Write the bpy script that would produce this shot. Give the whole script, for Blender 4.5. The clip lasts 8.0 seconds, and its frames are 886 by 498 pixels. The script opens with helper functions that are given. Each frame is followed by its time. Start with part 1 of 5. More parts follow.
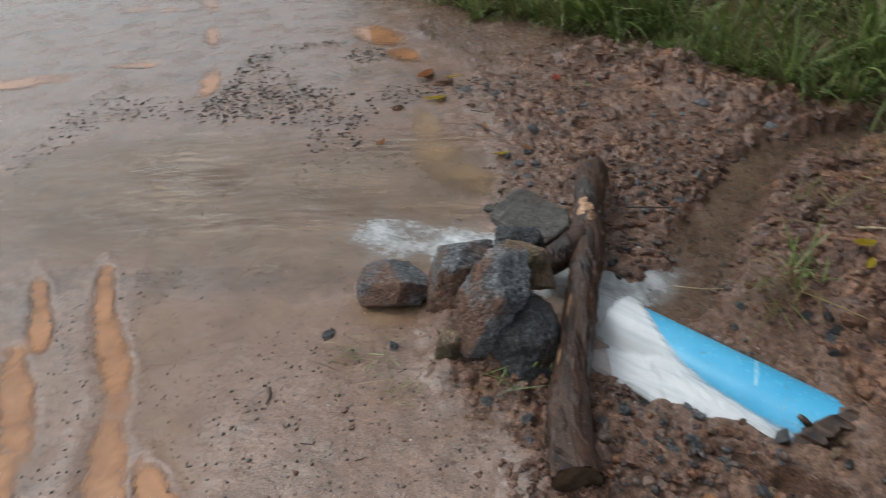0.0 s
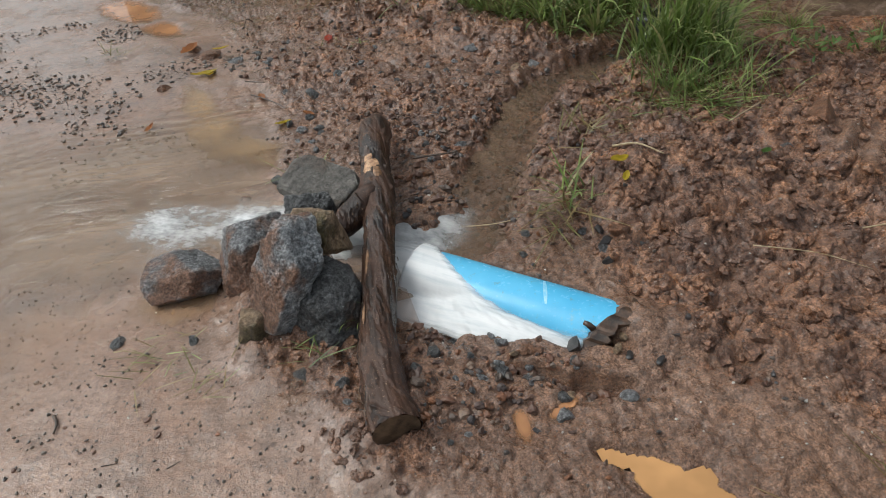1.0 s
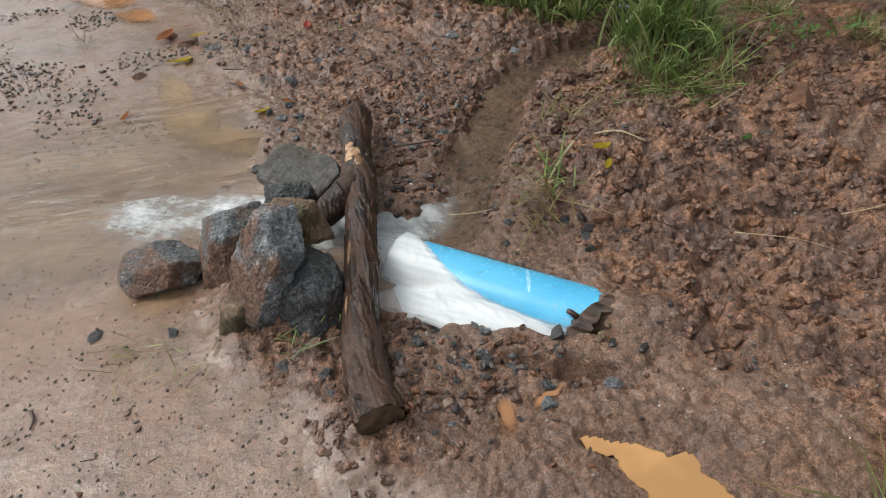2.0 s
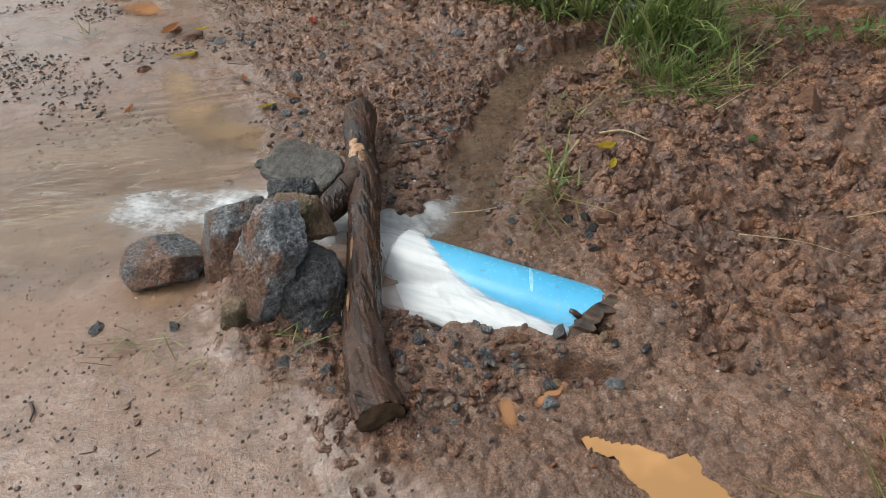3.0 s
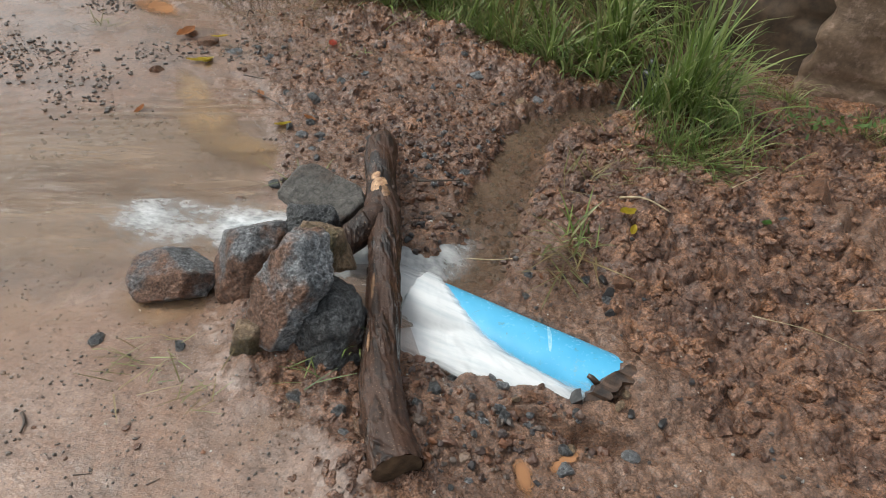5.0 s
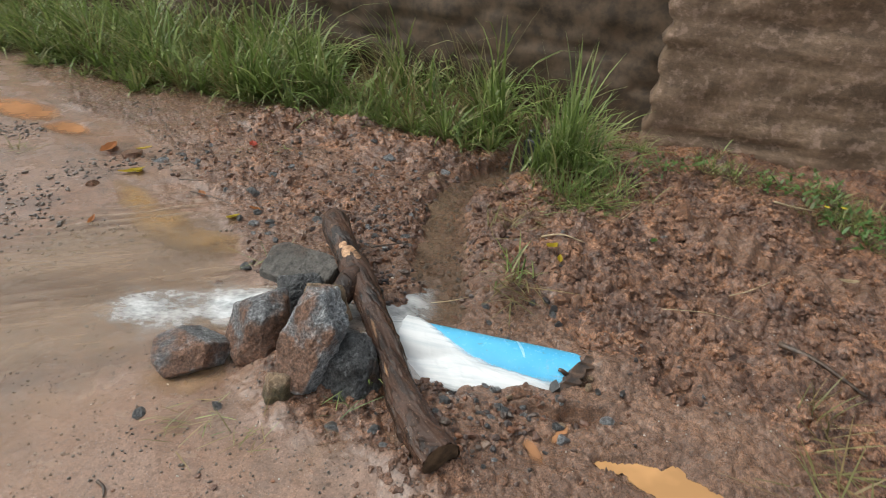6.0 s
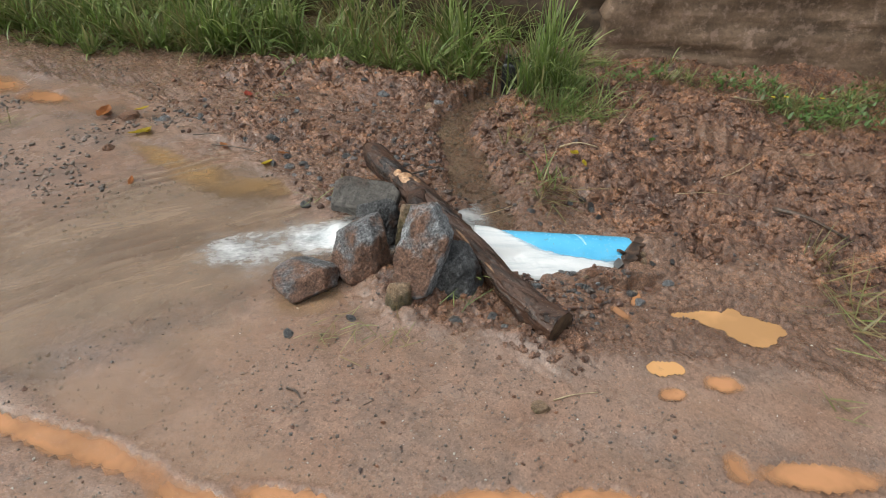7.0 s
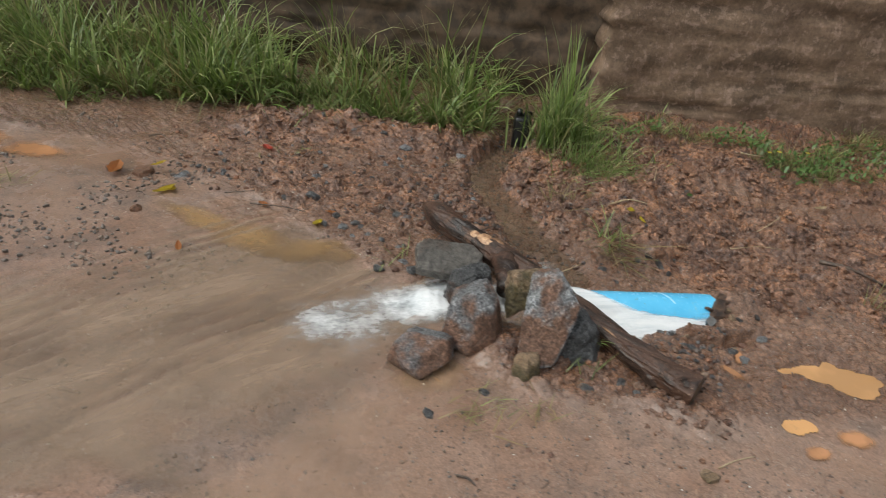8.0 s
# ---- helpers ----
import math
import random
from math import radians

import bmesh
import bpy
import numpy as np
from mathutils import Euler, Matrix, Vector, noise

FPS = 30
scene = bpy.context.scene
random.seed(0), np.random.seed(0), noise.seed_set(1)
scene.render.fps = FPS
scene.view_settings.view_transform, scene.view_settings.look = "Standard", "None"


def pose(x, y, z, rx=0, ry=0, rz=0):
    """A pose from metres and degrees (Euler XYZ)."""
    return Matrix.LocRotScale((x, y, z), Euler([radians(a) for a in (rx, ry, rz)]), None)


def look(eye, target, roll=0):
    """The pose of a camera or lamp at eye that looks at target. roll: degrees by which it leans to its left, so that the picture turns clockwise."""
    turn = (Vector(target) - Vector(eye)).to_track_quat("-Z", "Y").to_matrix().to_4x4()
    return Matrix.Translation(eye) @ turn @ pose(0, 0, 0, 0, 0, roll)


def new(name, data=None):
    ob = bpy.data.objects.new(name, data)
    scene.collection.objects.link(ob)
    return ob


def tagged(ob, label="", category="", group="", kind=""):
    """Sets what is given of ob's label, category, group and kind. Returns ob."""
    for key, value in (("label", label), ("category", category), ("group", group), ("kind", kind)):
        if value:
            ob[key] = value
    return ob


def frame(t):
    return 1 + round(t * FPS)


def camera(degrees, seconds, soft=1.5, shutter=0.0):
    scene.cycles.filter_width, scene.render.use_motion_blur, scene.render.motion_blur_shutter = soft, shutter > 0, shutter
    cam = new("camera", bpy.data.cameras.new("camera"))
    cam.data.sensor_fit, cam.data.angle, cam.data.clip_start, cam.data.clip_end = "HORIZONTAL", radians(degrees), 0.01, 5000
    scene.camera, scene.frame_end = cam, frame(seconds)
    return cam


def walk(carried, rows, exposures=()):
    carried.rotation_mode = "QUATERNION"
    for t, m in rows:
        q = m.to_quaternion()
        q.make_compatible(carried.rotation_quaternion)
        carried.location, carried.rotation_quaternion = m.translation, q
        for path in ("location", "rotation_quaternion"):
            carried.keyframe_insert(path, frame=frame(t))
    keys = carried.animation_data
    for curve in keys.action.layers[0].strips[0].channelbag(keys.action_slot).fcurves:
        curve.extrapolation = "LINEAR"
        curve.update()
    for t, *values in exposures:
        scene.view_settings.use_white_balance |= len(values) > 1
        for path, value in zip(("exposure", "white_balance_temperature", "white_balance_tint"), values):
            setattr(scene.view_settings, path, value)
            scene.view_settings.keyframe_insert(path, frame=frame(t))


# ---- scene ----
cam = camera(67.4, 8.0, soft=0.45, shutter=0.2)
PATH = [
    (0, (0.04, -0.019, 1.421), (-0.097, 1.65, 0.327), -5.2),
    (0.1, (0.072, -0.025, 1.432), (0.033, 1.636, 0.32), -6.2),
    (0.5, (0.099, -0.019, 1.388), (0.328, 1.588, 0.221), -5.1),
    (1, (0.13, -0.021, 1.387), (0.503, 1.526, 0.176), -4.8),
    (1.5, (0.132, -0.016, 1.385), (0.545, 1.501, 0.149), -4.6),
    (3, (0.13, -0.004, 1.375), (0.539, 1.506, 0.129), -3.4),
    (3.5, (0.143, 0.003, 1.379), (0.585, 1.493, 0.121), -3.7),
    (4, (0.145, 0.062, 1.368), (0.641, 1.528, 0.101), -2.3),
    (4.5, (0.092, 0.163, 1.37), (0.605, 1.647, 0.132), 4.6),
    (4.7, (0.066, 0.164, 1.375), (0.566, 1.661, 0.146), 5.6),
    (5.8, (-0.478, -0.186, 1.497), (0.357, 1.365, 0.551), 5.4),
    (6, (-0.561, -0.176, 1.497), (0.376, 1.328, 0.569), 4.2),
    (6.5, (-0.967, -0.066, 1.473), (0.137, 1.21, 0.4), 3.9),
    (7, (-1.335, -0.064, 1.541), (-0.197, 1.186, 0.472), 2.0),
    (7.5, (-1.546, 0.154, 1.52), (-0.234, 1.277, 0.51), 2.9),
    (8, (-1.858, 0.626, 1.568), (-0.464, 1.693, 0.609), 5.8),
]
walk(cam, [(t, look(eye, target, roll)) for t, eye, target, roll in PATH],
     [(0, -0.36, 6000, 4), (1.0, 0.0, 6250, 4), (1.7, 0.12, 6300, 4), (4.7, 0.1, 6300, 4), (5.8, 0.26, 6400, 4), (6.8, 0.24, 6400, 4), (8, 0.06, 6400, 4)])

# ---- sky, sun, exposure: a bright overcast day ----
world = bpy.data.worlds.new("overcast_sky")
scene.world = world
world.use_nodes = True
wn, wl = world.node_tree.nodes, world.node_tree.links
sky = wn.new("ShaderNodeTexSky")
sky.sky_type = "NISHITA"
sky.sun_disc = False
sky.sun_elevation, sky.sun_rotation = radians(55), radians(-60)
sky.air_density, sky.dust_density = 1.0, 4.0
grey = wn.new("ShaderNodeHueSaturation")
grey.inputs["Saturation"].default_value = 0.25
wl.new(sky.outputs[0], grey.inputs["Color"])
wl.new(grey.outputs[0], wn["Background"].inputs[0])
wn["Background"].inputs[1].default_value = 0.185
sun = new("sun", bpy.data.lights.new("sun", "SUN"))
sun.data.energy, sun.data.angle, sun.data.color = 0.7, radians(30), (1.0, 0.96, 0.9)
sun.matrix_world = look((-6, 3.5, 10), (0, 0, 0))

# ---- noise for shapes ----
def lattice(ix, iy, seed):
    h = (ix.astype(np.int64) * 374761393 + iy.astype(np.int64) * 668265263 + seed * 974634777) & 0xFFFFFFFF
    h = ((h ^ (h >> 13)) * 1274126177) & 0xFFFFFFFF
    h = ((h ^ (h >> 16)) * 2246822519) & 0xFFFFFFFF
    return ((h ^ (h >> 15)) & 0xFFFFFF) / float(0xFFFFFF)


def vnoise(x, y, seed=0):
    """Smooth noise, -1 to 1."""
    ix, iy = np.floor(x), np.floor(y)
    fx, fy = x - ix, y - iy
    fx, fy = fx * fx * (3 - 2 * fx), fy * fy * (3 - 2 * fy)
    a, b = lattice(ix, iy, seed), lattice(ix + 1, iy, seed)
    c, d = lattice(ix, iy + 1, seed), lattice(ix + 1, iy + 1, seed)
    return 2 * (a + (b - a) * fx + (c - a) * fy + (a - b - c + d) * fx * fy) - 1


def fbm(x, y, octaves=4, seed=0, gain=0.5):
    total, amp = 0.0, 1.0
    for k in range(octaves):
        total = total + amp * vnoise(x * 2 ** k + 17.3 * k, y * 2 ** k - 9.1 * k, seed + k)
        amp *= gain
    return total


def clods(x, y, size, seed=0):
    """Rounded lumps packed on a plane, 0 to 1 high."""
    x, y = x / size, y / size
    ix, iy = np.floor(x), np.floor(y)
    best = np.zeros_like(x)
    for dx in (-1, 0, 1):
        for dy in (-1, 0, 1):
            cx, cy = ix + dx, iy + dy
            px, py = cx + lattice(cx, cy, seed), cy + lattice(cx, cy, seed + 1)
            r = 0.45 + 0.5 * lattice(cx, cy, seed + 2)
            q = 1 - ((x - px) ** 2 + (y - py) ** 2) / (r * r)
            best = np.maximum(best, np.sqrt(np.clip(q, 0, 1)) * r)
    return best


def ramp(v, a, b):
    t = np.clip((v - a) / (b - a), 0, 1)
    return t * t * (3 - 2 * t)


def line_distance(x, y, pts):
    """Distance to a broken line."""
    best = np.full_like(x, 1e9)
    for (ax, ay), (bx, by) in zip(pts[:-1], pts[1:]):
        dx, dy = bx - ax, by - ay
        t = np.clip(((x - ax) * dx + (y - ay) * dy) / (dx * dx + dy * dy), 0, 1)
        best = np.minimum(best, np.hypot(x - ax - t * dx, y - ay - t * dy))
    return best


# ---- the plan ----
CHANNEL = [(2.6, 3.55), (2.05, 3.05), (1.62, 2.93), (1.33, 2.82), (1.14, 2.52), (0.93, 2.2), (0.78, 1.95), (0.62, 1.8), (0.4, 1.78)]
OUTFLOW = [(0.5, 1.75), (0.28, 1.85), (0.1, 2.1), (-0.2, 2.22), (-0.6, 2.4)]
PIPE_A, PIPE_B = Vector((0.902, 1.217, -0.062)), Vector((0.49, 1.645, -0.07))
PIPE_R = 0.125
GRASS_EDGE = [(-2.2, 10.5), (-0.9, 7.6), (-0.1, 6.0), (0.26, 5.4), (0.6, 4.85), (1.05, 4.5), (1.5, 3.9), (1.83, 3.2)]
GRASS_EDGE_2 = [(2.1, 2.72), (2.75, 2.42), (2.93, 1.9), (2.93, 1.4), (3.6, 1.12), (4.4, 0.75), (6.5, -1.0)]
TREAD = [(2.15, 1.68), (2.32, 1.33), (2.53, 1.0), (2.8, 0.6)]
# orange puddles: x, y, half length, half width, turn in degrees
PUDDLES = {
    "big": [(0.8, 0.7, 0.09, 0.06, -50), (0.83, 0.6, 0.1, 0.085, -55), (0.725, 0.8, 0.06, 0.026, -38), (0.9, 0.56, 0.06, 0.04, -60), (0.875, 0.7, 0.035, 0.03, 0)],
    "small": [(0.40, 0.69, 0.075, 0.042, -35)],
    "tiny": [(0.31, 0.60, 0.05, 0.035, -30)],
    "murky": [(0.48, 0.52, 0.075, 0.05, -40)],
    "mud_hole": [(0.54, 0.975, 0.055, 0.025, 80)],
    "mud_slot": [(0.66, 0.99, 0.06, 0.018, 20)],
    "rut_long": [(-1.42, 1.95, 0.26, 0.045, -66), (-1.2, 1.55, 0.3, 0.06, -62), (-1.02, 1.12, 0.3, 0.065, -68), (-0.92, 0.7, 0.3, 0.07, -75)],
    "rut_left": [(-1.62, 1.85, 0.3, 0.045, -60), (-1.45, 1.4, 0.3, 0.07, -58), (-1.3, 1.0, 0.3, 0.08, -65)],
    "rut_near": [(-0.84, 1.02, 0.2, 0.05, -55), (-0.72, 0.8, 0.2, 0.06, -60)],
    "rut_cross": [(-0.42, 0.68, 0.2, 0.05, -40), (-0.2, 0.48, 0.2, 0.055, -42)],
    "rut_cross_2": [(0.2, 0.32, 0.05, 0.07, -42), (0.35, 0.14, 0.22, 0.06, -42)],
    "road_pool": [(-0.75, 5.3, 0.42, 0.16, -60), (-0.5, 4.75, 0.2, 0.1, -60)],
    "far_pool": [(-3.4, 6.85, 0.22, 0.14, 0), (-3.0, 6.7, 0.12, 0.09, 0)],
    "far_pool_2": [(-3.35, 4.65, 0.4, 0.16, 10), (-2.6, 4.9, 0.25, 0.08, -10)],
    "rut_far": [(-1.82, 4.4, 0.34, 0.08, -78), (-2.2, 5.6, 0.4, 0.07, -70), (-2.7, 7.0, 0.6, 0.1, -68)],
}
ORANGE_LEVEL = -0.004
AMBER_POOLS = [
    [(-0.05, 2.76, 0.24, 0.13, -50), (-0.2, 3.05, 0.24, 0.14, -75), (-0.27, 3.4, 0.26, 0.09, -80)],
    [(-0.33, 1.77, 0.15, 0.09, -20)],
    [(0.12, 1.32, 0.1, 0.04, 10)],
]


def puddle_field(x, y, spots):
    """Over 0 inside a puddle."""
    best = np.full_like(x, -9.0)
    wob = 0.3 * vnoise(x * 9, y * 9, 71) + 0.3 * vnoise(x * 23, y * 23, 72) + 0.16 * vnoise(x * 55, y * 55, 73)
    for px, py, a, b, turn in spots:
        c, s = math.cos(radians(turn)), math.sin(radians(turn))
        u, v = ((x - px) * c + (y - py) * s) / a, (-(x - px) * s + (y - py) * c) / b
        best = np.maximum(best, 1 - u * u - v * v)
    return best + wob


def mud_mask(x, y):
    """0 on the hard wet road, 1 on the dug red soil."""
    edge = np.where(y > 1.1, 0.03, 0.03 + (1.1 - y) * 0.85) - 0.2 * np.exp(-((y - 1.6) / 0.2) ** 2)
    edge = edge + 0.09 * fbm(x * 3, y * 3, 3, 5) + ramp(y, 3.6, 6.5) * -0.75 - ramp(y, 6.5, 30) * 12
    return ramp(x - edge, -0.06, 0.10)


def clod_mask(x, y):
    """Where the soil lies loose and lumpy."""
    right = ramp(x, 0.95, 1.2) * ramp(y, 0.75 - 0.25 * (x - 1), 1.25 - 0.2 * (x - 1)) * (1 - ramp(y, 2.5, 3.0))
    right = np.maximum(right, 0.8 * ramp(x, 1.15, 1.5) * ramp(y, -0.3, 0.2) * (1 - ramp(y, 2.4, 2.8)))
    left = np.exp(-(line_distance(x, y, [(0.75, 4.25), (1.15, 3.85), (1.5, 3.35)]) / 0.34) ** 2)
    heap = 0.8 * np.exp(-(line_distance(x, y, [(-0.02, 1.62), (0.02, 1.45), (0.2, 1.3), (0.2, 1.0)]) / 0.14) ** 2)
    ridge = 0.45 * np.exp(-(line_distance(x, y, [(0.35, 3.4), (0.75, 2.95), (0.8, 2.6)]) / 0.4) ** 2)
    right = right * (1 - 0.9 * np.exp(-(line_distance(x, y, TREAD) / 0.15) ** 4))
    return np.clip(np.maximum.reduce([right, left, heap, ridge]), 0, 1)


def ground_z(x, y):
    x, y = np.atleast_1d(np.asarray(x, float)), np.atleast_1d(np.asarray(y, float))
    mud, lump = mud_mask(x, y), clod_mask(x, y)
    z = 0.004 * fbm(x * 2.2, y * 2.2, 3, 11) + 0.0016 * fbm(x * 22, y * 22, 3, 12)
    # worn wheel lines along the road
    z = z - 0.010 * np.exp(-(line_distance(x, y, [(-0.75, 0.9), (-1.25, 2.0), (-1.52, 3.0), (-1.85, 4.4), (-2.9, 7.5)]) / 0.1) ** 2)
    z = z + 0.006 * np.exp(-(line_distance(x, y, [(-1.1, 0.9), (-1.36, 2.2), (-1.66, 3.0)]) / 0.045) ** 2)
    # the shallow apron that the water runs over
    z = z - 0.026 * ramp(-(x - 0.15), 0, 0.3) * ramp(x + 0.25 * vnoise(x * 1.7, y * 1.7, 88), -3.0, -1.7) * np.exp(-((y - 2.55 + 0.15 * x) / 0.62) ** 2)
    # dug mounds
    top = 0.155 * np.exp(-((y - 1.85) / 0.42) ** 2) * ramp(x, 0.82, 1.3) * (1 - 0.35 * ramp(x, 2.6, 3.6))
    top = np.maximum(top, 0.085 * ramp(y, 1.75, 2.0) * ramp(x, 1.35, 1.8) * (1 - 0.5 * ramp(y, 2.6, 3.4)))
    top = np.maximum(top, 0.045 * ramp(x, 0.9, 1.3) * ramp(y, 0.3, 1.0))
    top = np.maximum(top, 0.13 * np.exp(-(line_distance(x, y, [(0.8, 4.25), (1.15, 3.85), (1.45, 3.4)]) / 0.3) ** 2))
    top = np.maximum(top, 0.05 * ramp(x, -0.1, 0.6) * ramp(y, 2.9, 3.7))
    top = np.maximum(top, 0.085 * np.exp(-(line_distance(x, y, [(0.985, 1.165), (1.2, 1.05)]) / 0.11) ** 2))
    z = z + 0.017 * np.sin((x * 0.5 - y * 0.86 + 0.03 * vnoise(x * 6, y * 6, 87)) * 62) * np.exp(-(line_distance(x, y, TREAD) / 0.13) ** 2)
    heap = 0.042 * np.exp(-(line_distance(x, y, [(0.0, 1.48), (0.18, 1.35), (0.2, 1.02)]) / 0.14) ** 2)
    bed = 0.065 * np.exp(-(line_distance(x, y, [(-0.04, 1.7), (0.06, 1.56), (0.16, 1.44)]) / 0.11) ** 2)
    z = z + top + np.maximum(heap, bed)
    z = z + mud * (0.010 * fbm(x * 6, y * 6, 4, 21) + 0.004 * fbm(x * 40, y * 40, 2, 22))
    wx, wy = x + 0.007 * fbm(x * 22, y * 22, 2, 33), y + 0.007 * fbm(x * 22, y * 22, 2, 35)
    broken = 0.35 + 0.75 * ramp(fbm(x * 2.4, y * 2.4, 2, 44), -0.4, 0.3)
    crumble = 0.062 * clods(wx, wy, 0.15, 31) + broken * (0.042 * clods(wx, wy, 0.075, 41) + 0.026 * clods(wx, wy, 0.036, 51) + 0.013 * clods(wx, wy, 0.02, 56))
    crumble = crumble - 0.028 * (1 - np.abs(vnoise(x * 11 + y * 3, y * 11 - x * 3, 37))) ** 6 - 0.014 * (1 - np.abs(vnoise(x * 27 - y * 6, y * 27 + x * 6, 38))) ** 5 + 0.016 * fbm(x * 8, y * 8, 3, 36)
    z = z + lump * (crumble - 0.062)
    z = z + mud * (1 - lump) * (0.014 * clods(wx, wy, 0.05, 61) * ramp(vnoise(x * 5, y * 5, 63), -0.3, 0.4) + 0.009 * clods(wx, wy, 0.022, 66) - 0.008 * (1 - np.abs(vnoise(x * 19, y * 19, 39))) ** 6)
    # channel, pit and outflow
    d = line_distance(x, y, CHANNEL) + 0.045 * vnoise(x * 9, y * 9, 81) + 0.02 * vnoise(x * 28, y * 28, 85)
    z = z + (-0.052 - 0.012 * vnoise(x * 30, y * 30, 82) - z) * (1 - ramp(d, 0.06, 0.19))
    d = line_distance(x, y, [(0.8, 1.1), (0.5, 1.42), (0.3, 1.72)]) + 0.02 * vnoise(x * 14, y * 14, 83)
    z = z + (-0.055 - z) * (1 - ramp(d, 0.05, 0.14))
    d = line_distance(x, y, [(PIPE_A.x - 0.075, PIPE_A.y + 0.078), (PIPE_B.x, PIPE_B.y)]) + 0.012 * vnoise(x * 20, y * 20, 84)
    z = z + (-0.15 - z) * (1 - ramp(d, 0.085, 0.125))
    d = line_distance(x, y, OUTFLOW)
    z = z + (-0.05 - z) * (1 - ramp(d, 0.05, 0.2)) * ramp(x, -0.5, 0.2)
    # soil banked against the near side of the break
    bank = line_distance(x, y, [(0.93, 1.02), (0.84, 1.075), (0.72, 1.14), (0.6, 1.215), (0.5, 1.3)]) + 0.018 * vnoise(x * 17, y * 17, 86)
    z = np.maximum(z, (0.03 * ramp(x, 0.45, 0.75) - 0.012 + 0.014 * clods(wx, wy, 0.045, 62)) * (1 - ramp(bank, 0.035, 0.085)) - 0.2 * ramp(bank, 0.035, 0.085))
    # puddle hollows
    for spots in PUDDLES.values():
        f = puddle_field(x, y, spots)
        z = z + (ORANGE_LEVEL - 0.018 * np.clip(f, -0.1, 1) - z) * ramp(f, -1.0, -0.3)
    return z


def height(x, y):
    return float(ground_z(x, y)[0])


# ---- materials ----
def mat(name):
    m = bpy.data.materials.new(name)
    m.use_nodes = True
    return m, m.node_tree.nodes, m.node_tree.links, m.node_tree.nodes["Principled BSDF"]


def noise_tex(n, l, scale, detail=4.0, rough=0.55, vec=None):
    t = n.new("ShaderNodeTexNoise")
    t.inputs["Scale"].default_value, t.inputs["Detail"].default_value, t.inputs["Roughness"].default_value = scale, detail, rough
    if vec is not None:
        l.new(vec, t.inputs["Vector"])
    return t.outputs["Fac"]


def stops(n, l, fac, *pts):
    r = n.new("ShaderNodeValToRGB")
    e = r.color_ramp.elements
    e[0].position, e[0].color = pts[0][0], (*pts[0][1], 1)
    e[1].position, e[1].color = pts[-1][0], (*pts[-1][1], 1)
    for p, c in pts[1:-1]:
        k = e.new(p)
        k.color = (*c, 1)
    l.new(fac, r.inputs[0])
    return r.outputs[0]


def blend(n, l, fac, a, b, mode="MIX"):
    x = n.new("ShaderNodeMix")
    x.data_type, x.blend_type = "RGBA", mode
    for sock, v in ((x.inputs[0], fac), (x.inputs[6], a), (x.inputs[7], b)):
        if isinstance(v, (int, float)):
            sock.default_value = v
        elif isinstance(v, tuple):
            sock.default_value = (*v, 1)
        else:
            l.new(v, sock)
    return x.outputs[2]


def level(n, l, fac, a, b, lo, hi):
    x = n.new("ShaderNodeMapRange")
    x.inputs[1].default_value, x.inputs[2].default_value = a, b
    x.inputs[3].default_value, x.inputs[4].default_value = lo, hi
    l.new(fac, x.inputs[0])
    return x.outputs[0]


def bump(n, l, height_out, strength, distance, normal=None):
    b = n.new("ShaderNodeBump")
    b.inputs["Strength"].default_value, b.inputs["Distance"].default_value = strength, distance
    l.new(height_out, b.inputs["Height"])
    if normal is not None:
        l.new(normal, b.inputs["Normal"])
    return b.outputs[0]


def place(n):
    return n.new("ShaderNodeNewGeometry").outputs["Position"]


def own(n):
    return n.new("ShaderNodeTexCoord").outputs["Object"]


def island(n):
    return n.new("ShaderNodeNewGeometry").outputs["Random Per Island"]


